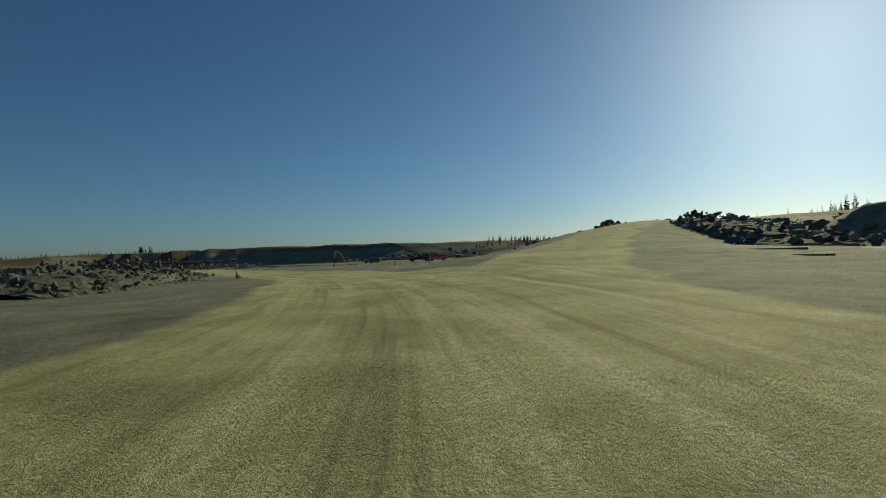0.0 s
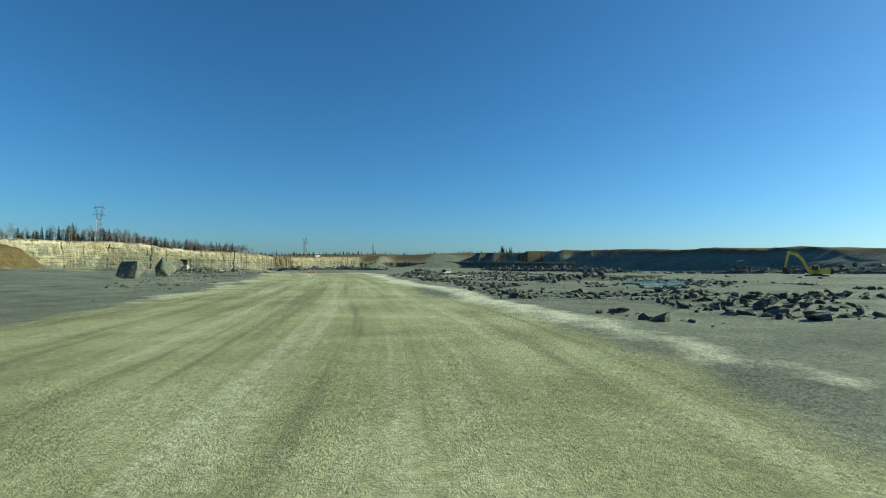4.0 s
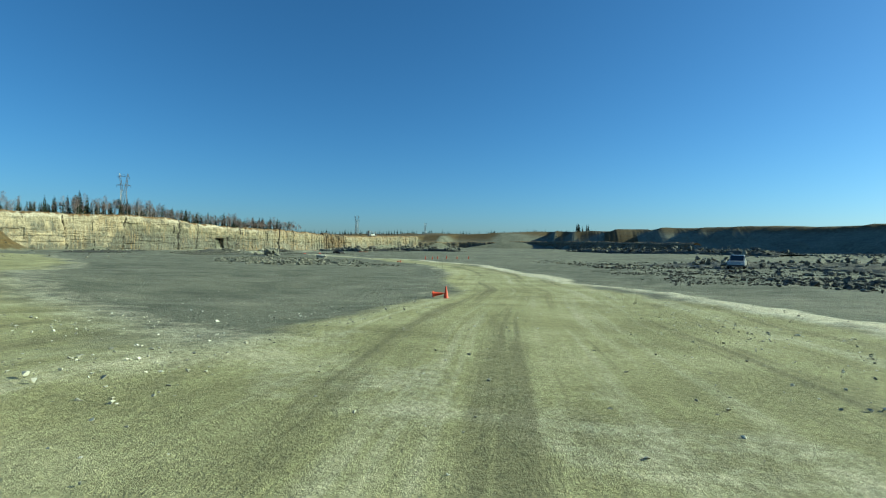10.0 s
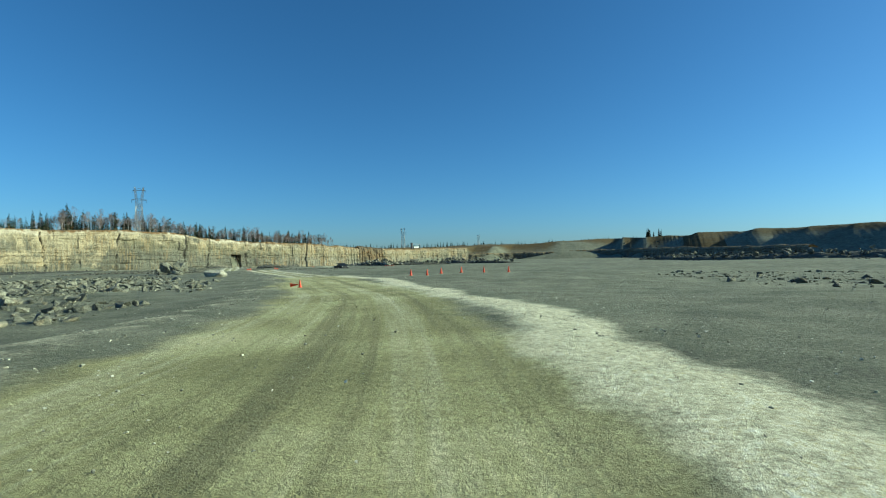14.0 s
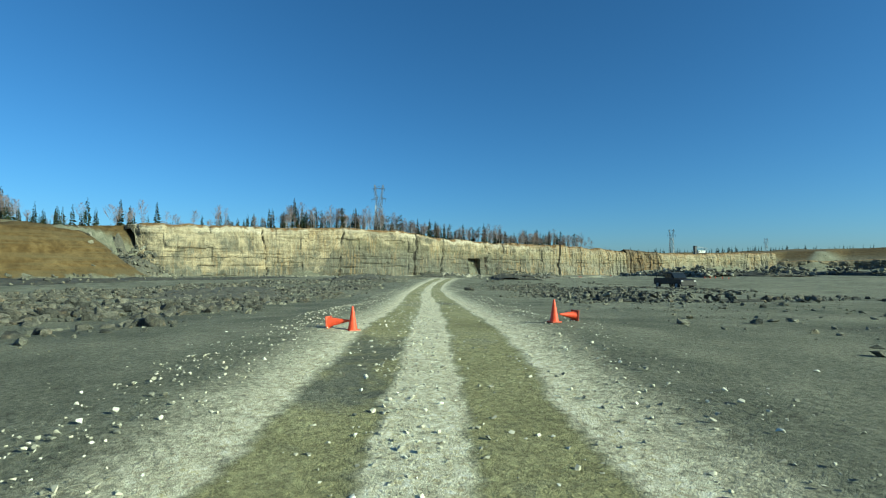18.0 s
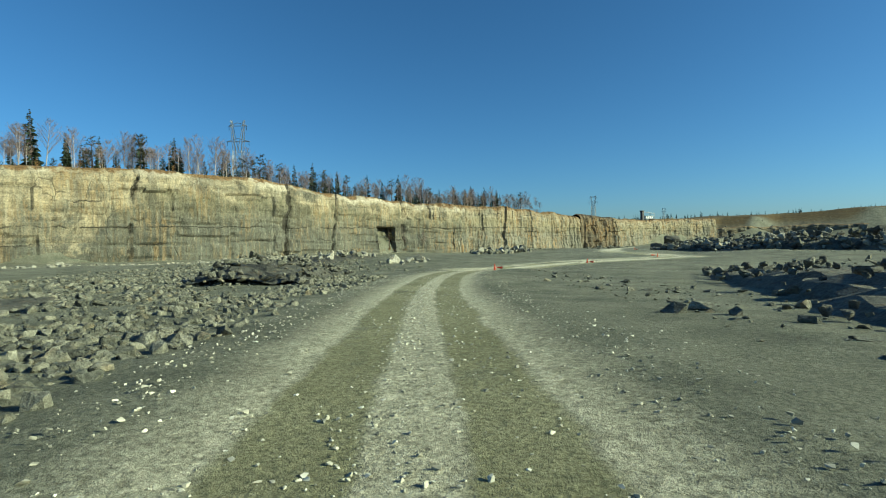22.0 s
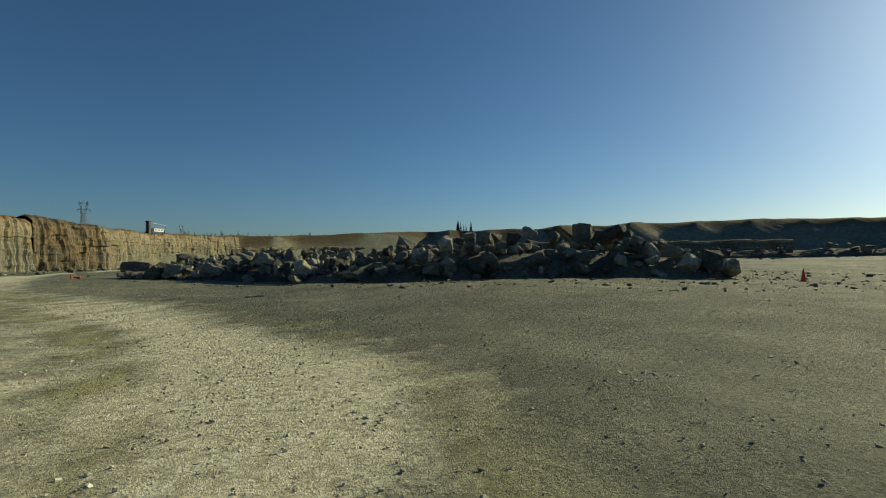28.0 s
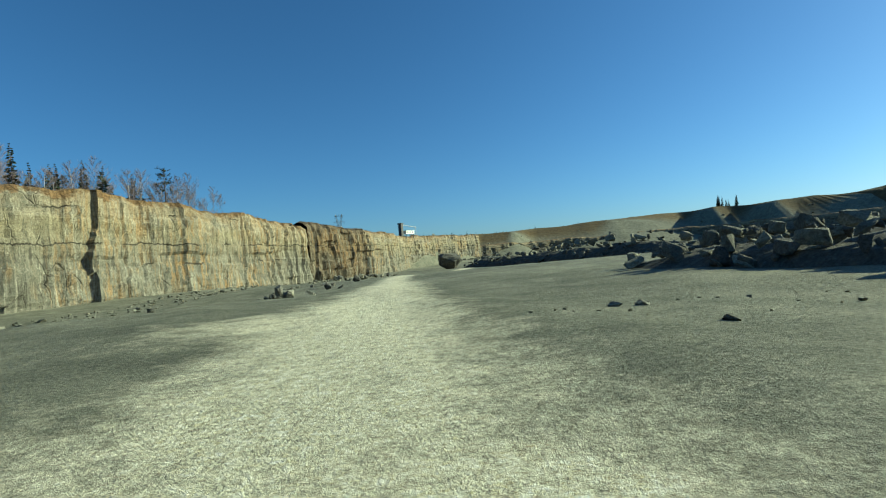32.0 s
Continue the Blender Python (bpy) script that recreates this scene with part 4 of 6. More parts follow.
def rock_pile(label, line, width, height, n, sizes, sets, seed, core=True, name="rock_pile", power=2.2, taper=0.25):
    """Rocks heaped along a line, which is the front foot; the heap lies to its left. Each rock is a part, on a core of finer rubble."""
    rnd = random.Random(seed)
    pts = polyline([(a, b) for a, b in line], 0.8)
    t = np.gradient(pts, axis=0)
    t /= np.linalg.norm(t, axis=1)[:, None]
    nrm = np.stack([-t[:, 1], t[:, 0]], 1)
    mid = pts[len(pts) // 2] + nrm[len(pts) // 2] * width / 2
    z_mid = gz(*mid)
    top = thing(name, label, "rock pile", pose(mid[0], mid[1], z_mid))
    length = len(pts)

    def heap(i, w):
        u = i / max(1, length - 1)
        ends = min(1, u / taper, (1 - u) / taper) if taper else 1
        lump = 0.55 + 0.9 * (noise.noise(Vector((i * 0.11, w * 0.16, seed))) * 0.5 + 0.5)
        return height * math.sin(math.pi * min(1, max(0, w / width)) ** 0.75) ** 0.8 * (0.35 + 0.65 * ends) * lump

    m = max(3, int(width / 0.7))
    if core:
        xs = np.array([[pts[i] + nrm[i] * (width * 1.05 * j / m) for j in range(m + 1)] for i in range(0, length)])
        zs = land(xs[..., 0], xs[..., 1])[0]
        bm = bmesh.new()
        grid = [[bm.verts.new((xs[i, j, 0] - mid[0] + rnd.uniform(-0.2, 0.2), xs[i, j, 1] - mid[1] + rnd.uniform(-0.2, 0.2),
                               zs[i, j] - z_mid - 0.15 + (heap(i, width * j / m) * 0.55 + rnd.uniform(0, 0.25) * min(1, height)) * (0 < j < m))) for j in range(m + 1)] for i in range(length)]
        for i in range(length - 1):
            for j in range(m):
                bm.faces.new((grid[i][j], grid[i + 1][j], grid[i + 1][j + 1], grid[i][j + 1]))
        bmesh.ops.recalc_face_normals(bm, faces=bm.faces)
        obj("rubble_core", bm, ROCK_DARK, top, "fine dark rubble under the rocks")
    picks = []
    for _ in range(n):
        i, w = rnd.randrange(length), width * rnd.random() ** 1.25
        picks.append((i, w, sizes[0] + (sizes[1] - sizes[0]) * rnd.random() ** power))
    ps = np.array([pts[i] + nrm[i] * w for i, w, _ in picks])
    zs = land(ps[:, 0], ps[:, 1])[0]
    clear = line_distance(ps[:, 0], ps[:, 1], drive)[0]
    for (i, w, s), p, z, free in zip(picks, ps, zs, clear):
        if free < 4.6:
            continue
        put_rock("rock", rnd.choice(rnd.choice(sets)), p[0], p[1], z + heap(i, w) * rnd.uniform(0.55, 0.95) - 0.18 * s, s, rnd, top)
    return top


def rubble(label, cx, cy, rx, ry, turn, n, sizes, material, seed, sink=0.25, power=5.0):
    """Loose small rock spread over the floor, in one mesh."""
    rng = np.random.default_rng(seed)
    a, r = rng.uniform(0, 2 * math.pi, n), np.sqrt(rng.uniform(0, 1, n))
    u, v = r * np.cos(a) * rx, r * np.sin(a) * ry
    c, s = math.cos(radians(turn)), math.sin(radians(turn))
    x, y = cx + u * c - v * s, cy + u * s + v * c
    size = sizes[0] + (sizes[1] - sizes[0]) * rng.uniform(0, 1, n) ** power
    dist, _, near = line_distance(x, y, drive)
    keep = (dist > np.where(near < n_wide, 8.0, np.where(near > n_open, 6.5, 4.2)) + rng.uniform(0, 2, n)) & (line_distance(x, y, BRANCH)[0] > 9)
    x, y, size = x[keep], y[keep], size[keep]
    z = land(x, y)[0] - size * sink
    return tagged(scatter_mesh("rubble", np.stack([x, y, z], 1), size, material, seed, SHAPES), label, "rubble", kind="stuff")


# great heap of blasted boulders by the end of the run
rock_pile("heap of large angular grey blasted boulders", [(-161, 299.6), (-155, 297.8), (-147, 296.2), (-140, 292.6)], 9, 2.2, 420, (0.3, 1.25), [GREY_BIG, PALE_BIG, GREY_BIG, DARK_BIG], 11, power=1.8)
rock_pile("long low heap of grey broken rock", [(-173.2, 310.2), (-168, 308.6), (-164.2, 305), (-158.8, 299.6)], 9, 1.5, 340, (0.28, 1.2), [GREY_BIG, PALE_BIG, GREY_ROCKS, DARK_BIG], 12, power=1.8)
rock_pile("spread of dark broken rock behind the heap", [(-161, 324), (-148.8, 317.4), (-132.5, 312.7)], 24, 1.8, 120, (0.4, 1.6), [DARK_BIG, GREY_ROCKS], 13, taper=0.1)
rock_pile("high heap of broken grey rock by the far track", [(-175.7, 331.2), (-172.6, 325.6), (-170.9, 321.8), (-168.3, 316.9)], 15, 1.8, 300, (0.2, 0.95), [GREY_BIG, DARK_BIG, GREY_ROCKS], 35, taper=0.12)
rock_pile("dark rubble ramp beside the end of the bright face", [(-231, 184), (-241, 191), (-253, 201)], 14, 7.5, 260, (0.35, 1.5), [DARK_ROCKS, DARK_BIG, GREY_ROCKS], 36, taper=0.1)
rock_pile("bank of dark blasted rock by the block", [(-196.4, 451.4), (-175.8, 438.3), (-152.2, 411.9), (-110.9, 395.3)], 12, 4.4, 230, (0.7, 2.0), [DARK_ROCKS, GREY_ROCKS], 14, taper=0.05)
rock_pile("bank of grey rubble on the floor", [(-137.4, 213), (-141.1, 216.1), (-145.4, 222.9), (-148.3, 229.3)][::-1], 7, 1.3, 190, (0.08, 0.36), [GREY_ROCKS, DARK_ROCKS], 15)
rock_pile("bank of grey rubble beside the track", [(-147.5, 203.1), (-152.7, 205.3), (-159.1, 212.1), (-167.7, 222.7)], 9, 1.1, 253, (0.08, 0.35), [GREY_ROCKS, DARK_ROCKS, GREY_ROCKS], 16)
rock_pile("mound of broken slabs on the open floor", [(-154.7, 246.3), (-150.7, 234.8), (-148.8, 226.6)], 9, 1.2, 252, (0.10, 0.47), [GREY_ROCKS, DARK_ROCKS, GREY_BIG], 37)
rock_pile("mound of slabby grey rubble", [(-168.3, 231.5), (-171.2, 234.3), (-174.3, 239.7)], 6, 1.3, 240, (0.12, 0.5), [GREY_ROCKS, DARK_ROCKS], 17)
rock_pile("low bank of rubble below the face", [(-186.3, 245.1), (-196.4, 261.6), (-206.6, 276.2)], 7, 0.9, 90, (0.3, 0.9), [GREY_ROCKS, PALE_ROCKS], 18)
rock_pile("row of pale blocks below the face", [(-202.5, 298), (-199.5, 302), (-196.2, 306.5), (-197.5, 313)], 3.5, 0.9, 48, (0.8, 1.9), [PALE_BIG, GREY_BIG], 19, core=False)
rock_pile("pale fallen blocks at the bend", [(-181.5, 252), (-182, 256), (-186, 264)], 3.0, 0.5, 26, (0.4, 1.3), [PALE_BIG, PALE_ROCKS], 20, core=False)
rock_pile("bank of grey slabs beside the wide track", [(-29.6, 37.6), (-32.2, 40.6), (-33.4, 43.2), (-34.6, 44.6)], 6, 1.0, 900, (0.11, 0.32), [GREY_ROCKS, GREY_BIG, DARK_ROCKS], 21, taper=0.12)
rock_pile("scatter of grey slabs past the bank", [(-38.5, 46.4), (-41.4, 48.4)], 4, 0.3, 78, (0.06, 0.22), [GREY_ROCKS, GREY_BIG], 40, core=False)
rock_pile("jumble of dark boulders by the puddle", [(-8.0, 40.5), (-6.2, 36.4), (-3.8, 34.0)], 3.2, 0.6, 120, (0.09, 0.36), [DARK_BIG, DARK_BIG, GREY_BIG], 22)
rock_pile("low bank of dark slabs beside the long pool", [(9.0, 18.4), (11.4, 25), (16, 32)], 3.4, 0.5, 70, (0.2, 0.7), [DARK_ROCKS, GREY_ROCKS], 39)
# only dark rock here: the heap's backlit shade is put into its colour
rock_pile("heap of boulders near the stop sign, coloured dark for their backlit side", [(-5.5, -73), (-2, -67.5), (-0.9, -61), (0.4, -55), (1.8, -49.5), (3.6, -41)], 9, 1.7, 640, (0.11, 0.46), [DARK_ROCKS, DARK_BIG, DARK_ROCKS], 23, taper=0.1)
rock_pile("scattered dark slabs behind the stop sign", [(-1.6, -50.6), (1.6, -40.6), (6.2, -35.2)], 8, 0.4, 220, (0.08, 0.38), [DARK_ROCKS, DARK_BIG, DARK_ROCKS], 38, core=False, taper=0.1)
rock_pile("rubble bank beside the track", [(-117.8, 175.4), (-123.3, 177.9), (-130.8, 180.9), (-138.1, 186.8)], 10, 0.55, 234, (0.06, 0.27), [GREY_ROCKS, DARK_ROCKS], 24)
rock_pile("rubble bank on the open floor", [(-106.5, 184.6), (-103.3, 186.0), (-100.8, 188.0), (-97.5, 191.5)], 2.6, 0.4, 120, (0.1, 0.42), [GREY_ROCKS, DARK_ROCKS], 25)
rock_pile("scattered rubble below the brown heap", [(-148, 162.3), (-174, 187.7), (-189.8, 213.4)], 16, 0.7, 130, (0.15, 0.6), [GREY_ROCKS, DARK_ROCKS], 26, taper=0.1)
rock_pile("low dark rubble field", [(-3.3, 107.4), (-12.8, 120.8), (-24, 144.4)][::-1], 26, 1.0, 240, (0.25, 1.0), [DARK_ROCKS, GREY_ROCKS], 27, taper=0.1)
rock_pile("dark rock bank along the east side", [(103.9, 65), (117.4, 151.6), (93, 250.3)][::-1], 20, 3.5, 200, (0.8, 2.6), [DARK_ROCKS, GREY_ROCKS], 28, taper=0.1)
rock_pile("far bank of dark rock to the north", [(60.7, 330.3), (20.2, 421.6), (-40.1, 503.8)][::-1], 22, 4.5, 200, (1.2, 3.2), [DARK_ROCKS, GREY_ROCKS], 29, taper=0.1)
rock_pile("bank of blasted rock on the ramp's shoulder", [(95.5, -30.2), (73.3, -50.7), (60.3, -65.3), (54.6, -79.7)], 13, 2.6, 200, (0.4, 1.5), [GREY_ROCKS, DARK_ROCKS, PALE_ROCKS], 30, taper=0.12)
rock_pile("boulders lining the crest of the ramp", [(136.8, 18), (114.3, 4.2), (84.8, -7.8), (64.8, -21.5)][::-1], 3, 1.3, 60, (0.9, 2.2), [DARK_BIG, DARK_ROCKS], 31, core=False)
rock_pile("dark boulders beside the gate", [(-97.6, 154.4), (-100.6, 157.3), (-105.1, 159.8)], 3.4, 0.9, 12, (1.0, 2.0), [GREY_BIG, DARK_BIG], 32, core=False)
rock_pile("loose rocks on the floor before the cliffs", [(-87.5, 118), (-107, 137.5), (-132.4, 157.2)], 30, 0.2, 70, (0.08, 0.35), [GREY_ROCKS, PALE_ROCKS], 33, core=False, taper=0)
rock_pile("rocks strewn along the far track", [(-191.1, 332), (-201.3, 373.7), (-212, 437.6)], 10, 0.6, 70, (0.4, 1.3), [GREY_ROCKS, DARK_ROCKS], 34, core=False, taper=0)


def lone_boulder(label, x, y, size, dims, material, seed, sink=0.12, turn=0.0, tilt=(0, 0)):
    me_ = rock_mesh("boulder", seed, material, dims, 18, 0.03)
    ob = new("boulder", me_)
    ob.matrix_world = Matrix.LocRotScale((x, y, gz(x, y) - sink * size), Euler((tilt[0], tilt[1], radians(turn))), (size,) * 3)
    return tagged(ob, label, "boulder")


lone_boulder("large squared grey boulder with a shaded undercut", -45.3, 51.6, 1.2, (1.25, 0.95, 0.95), ROCK_PALE, 707, 0.05, 20, (0.12, -0.22))
lone_boulder("tall grey slab on edge by the track", -23.9, 19.8, 1.7, (0.9, 0.6, 1.2), ROCK, 713, 0.1, 70, (0.2, 0.1))
lone_boulder("broad dark slab by the track", -22, 13.9, 1.4, (1.2, 0.8, 1.1), ROCK_DARK, 717, 0.1, 10, (-0.2, 0.1))
lone_boulder("leaning grey slab beside the wide track", -33.9, 33.6, 1.5, (1.1, 0.5, 1.0), ROCK, 719, 0.1, 120, (0.3, 0.0))
lone_boulder("tan boulder among the rubble", -82.6, 143.7, 1.6, (1.4, 1.0, 0.6), ROCK_PALE, 723, 0.15, 15)
lone_boulder("big dark boulder at the heap's corner by the track", -172.3, 312.7, 2.0, (1.2, 1.0, 0.75), ROCK_DARK, 727, 0.1, 30)
lone_boulder("big grey boulder at the heap's foot", -169.4, 311.3, 2.1, (1.5, 0.9, 0.62), ROCK, 729, 0.1, 100)
lone_boulder("huge boulder crowning the heap", -154.6, 303.0, 1.5, (1.2, 1.0, 0.9), ROCK_PALE, 731, -0.75, 60, (0.2, 0.2))
lone_boulder("white-streaked rock on the floor", -117.3, 188.3, 0.6, (1.2, 0.9, 0.5), ROCK_DARK, 733)
# dark rock colour stands in for shade on the block's near side
block = rock_mesh("rock", 741, ROCK_DARK, (7.0, 9.0, 5.4), 24, 0.1)
tagged(new("rock_block", block), "ragged block of unquarried rock, coloured dark for its shaded side", "rock").matrix_world = pose(-200.9, 456.5, -7.6, 0, 0, 12)

rubble("loose grey stones beside the wide track", -20, 31.7, 40, 9, 115, 3000, (0.05, 0.28), ROCK, 41)
rubble("dark stones on the open floor", 8.9, 54.5, 34, 16, 70, 3200, (0.08, 0.5), ROCK_DARK, 42)
rubble("grey stones round the rubble field", -16.5, 126.7, 40, 18, 120, 3000, (0.08, 0.55), ROCK, 43)
rubble("stones scattered either side of the narrow track", -112.9, 180.9, 40, 14, 140, 5200, (0.05, 0.26), ROCK, 44)
rubble("stones below the quarry face", -159.2, 219, 40, 16, 125, 4500, (0.08, 0.45), ROCK, 45)
rubble("stones at the foot of the bright face", -239.5, 284.8, 70, 7, 105, 1600, (0.2, 1.0), ROCK_PALE, 46)
rubble("stones at the foot of the columns", -223, 375.3, 60, 4, 92, 700, (0.2, 0.8), ROCK, 47)
rubble("stones round the great heap", -155.7, 301.2, 30, 14, 150, 3500, (0.05, 0.25), ROCK, 48)
rubble("pale stones on the bank above the face", -272.1, 214.6, 16, 9, 100, 500, (0.3, 1.0), ROCK_PALE, 49)
rubble("dark stones round the heap by the sign", -5.1, -52.7, 22, 9, 65, 4200, (0.06, 0.34), ROCK_DARK, 51)
rubble("slabby rubble between the track and the face", -189.2, 238.9, 27, 11, 125, 5000, (0.08, 0.36), ROCK, 52, power=2.4)
rubble("grey rubble spread before the bright face", -81.2, 125.8, 24, 9, 130, 2600, (0.1, 0.55), ROCK, 53, power=3.0)
rubble("broken dark rock over the eastern terraces", 162, 240, 150, 26, 108, 3200, (0.4, 1.9), ROCK_DARK, 54, power=3.0)
rubble("stones on the open ground east", 41, 26.9, 60, 40, 20, 900, (0.1, 0.5), ROCK_DARK, 50)


def verge(label, t0, t1, lo, hi, n, sizes, material, seed, power=3.0, shapes=SHAPES):
    """Rubble in a strip beside the driven line; lo and hi: metres to its left (positive) or right."""
    rng = np.random.default_rng(seed)
    i = rng.integers(row_index(t0), row_index(t1), n)
    t = np.gradient(drive[:, :2], axis=0)
    t /= np.linalg.norm(t, axis=1)[:, None]
    w = lo + (hi - lo) * rng.uniform(0, 1, n) ** 1.2
    p = drive[i, :2] + np.stack([-t[i, 1], t[i, 0]], 1) * w[:, None] + rng.normal(0, 0.6, (n, 2))
    size = sizes[0] + (sizes[1] - sizes[0]) * rng.uniform(0, 1, n) ** power
    clump = fbm(p[:, 0], p[:, 1], 5.0, 3, seed) > -0.04
    keep = (line_distance(p[:, 0], p[:, 1], drive)[0] > abs(lo) * 0.85) & clump
    p, size = p[keep], size[keep]
    z = land(p[:, 0], p[:, 1])[0] - size * 0.2
    return tagged(scatter_mesh("rubble", np.column_stack([p, z]), size, material, seed, shapes), label, "rubble", kind="stuff")


verge("slabby grey rubble on the bank beside the track", 21.2, 24.2, 3.9, 17, 13000, (0.04, 0.3), ROCK, 61, 1.8, BLOCKY)
verge("dark rubble on the rough floor", 18.7, 21.5, 6.5, 26, 11000, (0.06, 0.44), ROCK_DARK, 62, 2.0, BLOCKY)
verge("grey rubble on the rough floor", 18.9, 21.5, -6.5, -24, 7000, (0.04, 0.34), ROCK_DARK, 63, 2.4, BLOCKY)
verge("dark rubble out on the floor", 12.0, 15.0, -16, -46, 4200, (0.1, 0.6), ROCK_DARK, 64)
verge("dark rubble beyond the boulders", 4.6, 7.0, -6.0, -34, 6500, (0.06, 0.42), ROCK_DARK, 65)
verge("grey rubble below the heap", 14.5, 17.0, 8, 28, 3000, (0.08, 0.5), ROCK, 66)
verge("grey stones along the wide track", 6.5, 8.5, 7.5, 14, 2200, (0.04, 0.22), ROCK, 67)
verge("stones on the open gravel", 24.5, 31.5, -3.2, -14, 9000, (0.012, 0.05), GRAVEL, 68)
verge("white gravel lying along the narrow track", 18.0, 24.2, 0.05, 3.6, 6500, (0.012, 0.055), GRAVEL, 72, 2.0)
verge("white gravel strewn over the narrow track", 18.0, 24.2, -0.05, -3.6, 6500, (0.012, 0.055), GRAVEL, 73, 2.0)
verge("white gravel strewn over the wide track", 6.0, 11.0, -0.5, -9.0, 6000, (0.014, 0.06), GRAVEL, 74, 2.0)
verge("white gravel along the edge of the wide track", 6.0, 11.0, 3.0, 9.0, 4000, (0.014, 0.06), GRAVEL, 75, 2.0)
verge("grey stones close along the narrow track", 18.8, 21.0, -4.6, -12, 2400, (0.03, 0.2), ROCK, 69)
verge("dark stones close along the narrow track", 18.9, 21.0, 5.0, 13, 2800, (0.04, 0.28), ROCK_DARK, 70)
verge("dark broken rock spread beside the wide track", 12.3, 14.0, -11, -26, 3200, (0.04, 0.22), ROCK_DARK, 71, shapes=BLOCKY)
rng_r = np.random.default_rng(91)
ri = rng_r.choice(np.where((rim[:, 3] >= 7) & ((rim[:, 3] < 29) | (rim[:, 0] > 0)))[0], 5200)
rn = np.gradient(rim[:, :2], axis=0)
rn /= np.linalg.norm(rn, axis=1)[:, None]
rp = rim[ri, :2] + np.stack([rn[ri, 1], -rn[ri, 0]], 1) * (rng_r.uniform(-0.5, 0.95, 5200) * rim[ri, 3])[:, None] * np.array([-1, -1]) * -1 + rng_r.normal(0, 2.0, (5200, 2))
rs = 0.5 + 2.0 * rng_r.uniform(0, 1, 5200) ** 3
tagged(scatter_mesh("rubble", np.column_stack([rp, land(rp[:, 0], rp[:, 1])[0] - 0.3 * rs]), rs, ROCK, 92, SHAPES), "grey blasted rock on the pit's far slopes", "rubble", kind="stuff")


# pale loose gravel thrown out along the driven line
rng_g = np.random.default_rng(77)
NG = 84000
pick = rng_g.uniform(0, 1, NG)
gi = np.where(pick < 0.30, rng_g.integers(n_wide, n_open, NG), np.where(pick < 0.8, rng_g.integers(n_open, len(drive), NG), rng_g.integers(n_start, n_wide, NG)))
tg = np.gradient(drive[:, :2], axis=0)
tg /= np.linalg.norm(tg, axis=1)[:, None]
late = (gi >= n_wide) & (gi < n_open)
open_ = gi >= n_open
mode = rng_g.uniform(0, 1, NG)
goff = np.where(late, np.where(mode < 0.25, rng_g.normal(0.3, 0.15, NG), rng_g.choice([-1, 1], NG) * np.abs(rng_g.normal(2.1, 0.7, NG)) + 0.3),
                np.where(mode < 0.65, rng_g.choice([-1, 1], NG) * np.abs(rng_g.normal(4.4, 1.1, NG)), rng_g.uniform(-11, 11, NG)))
gp_slip = rng_g.uniform(-0.6, 0.6, NG)
goff = np.where(open_, rng_g.normal(0, 3.6, NG), goff)
gp = drive[gi, :2] + np.stack([-tg[gi, 1], tg[gi, 0]], 1) * goff[:, None] + tg[gi] * gp_slip[:, None] + rng_g.normal(0, 0.12, (NG, 2))
gs = 0.016 + 0.036 * rng_g.uniform(0, 1, NG) ** 3
gs = np.where(open_, gs * 0.8, gs)
gzs = land(gp[:, 0], gp[:, 1])[0] - gs * 0.15
tagged(scatter_mesh("gravel", np.column_stack([gp, gzs]), gs, GRAVEL, 78, SHAPES), "pale loose gravel along the track", "gravel", kind="stuff")

# ---- cones ----
def make_cone():
    top = thing("traffic_cone", "orange plastic traffic cone standing on the track's edge", "traffic cone")
    bm = bmesh.new()
    lathe(bm, [(0.0, 0.71), (0.022, 0.71), (0.028, 0.69), (0.135, 0.05), (0.15, 0.035), (0.15, 0.03)], 20)
    obj("cone_body", bm, ORANGE, top, smooth=True)
    bm = bmesh.new()
    box(bm, (0, 0, 0.0175), (0.36, 0.36, 0.035), bevel=0.012)
    obj("base", bm, ORANGE_DULL, top)
    return top


cone = make_cone()
cone.matrix_world = pose(-16.0, 32.9, gz(-16.0, 32.9))
cone["group"] = "course cones"
STANDING = "orange plastic traffic cone standing on the pit floor"
LYING = "orange plastic traffic cone lying on its side"


def stand_cone(x, y, label=STANDING, group="course cones", s=1.0):
    c = copy_thing(cone, pose(x, y, gz(x, y) - 0.005, 0, 0, (x * 37) % 90))
    tagged(c, label, "traffic cone", group)
    return c


def lay_cone(x, y, heading):
    """A fallen cone, its tip towards heading (degrees from +x)."""
    c = copy_thing(cone, pose(x, y, gz(x, y) + 0.155, 0, 84, heading))
    tagged(c, LYING, "traffic cone", "fallen cones")
    return c


c = lay_cone(-16.7, 32.8, 10)
for c in (cone, c):
    c.scale = (0.62, 0.62, 0.62)
c.location.z -= 0.06
for x, y, lx, ly, h in ((-33.3, 52.3, -30.9, 51.9, 190), (-39.1, 71.3, -39.9, 71.4, 0), (-60.6, 128.0, -61.4, 127.8, 10), (-97.8, 171.2, -97.9, 172.5, 260),
                        (-99.9, 168.0, -100.6, 167.6, 30), (-166.8, 245.8, -166.1, 246.3, 210), (-166.1, 261.1, -165.25, 261.3, 190),
                        (-176.0, 311.1, -175.2, 311.3, 190)):
    s = 0.62
    for c, low in ((stand_cone(x, y), 0.0), (lay_cone(x + (lx - x) * s, y + (ly - y) * s, h), 0.15)):
        c.scale = (s, s, s)
        c.location.z -= low * (1 - s)
for c, s in ((stand_cone(-163.1, 274.0), 0.62), (lay_cone(-163.7, 273.9, 10), 0.62)):
    c.scale = (s, s, s)
    c.location.z -= 0.03
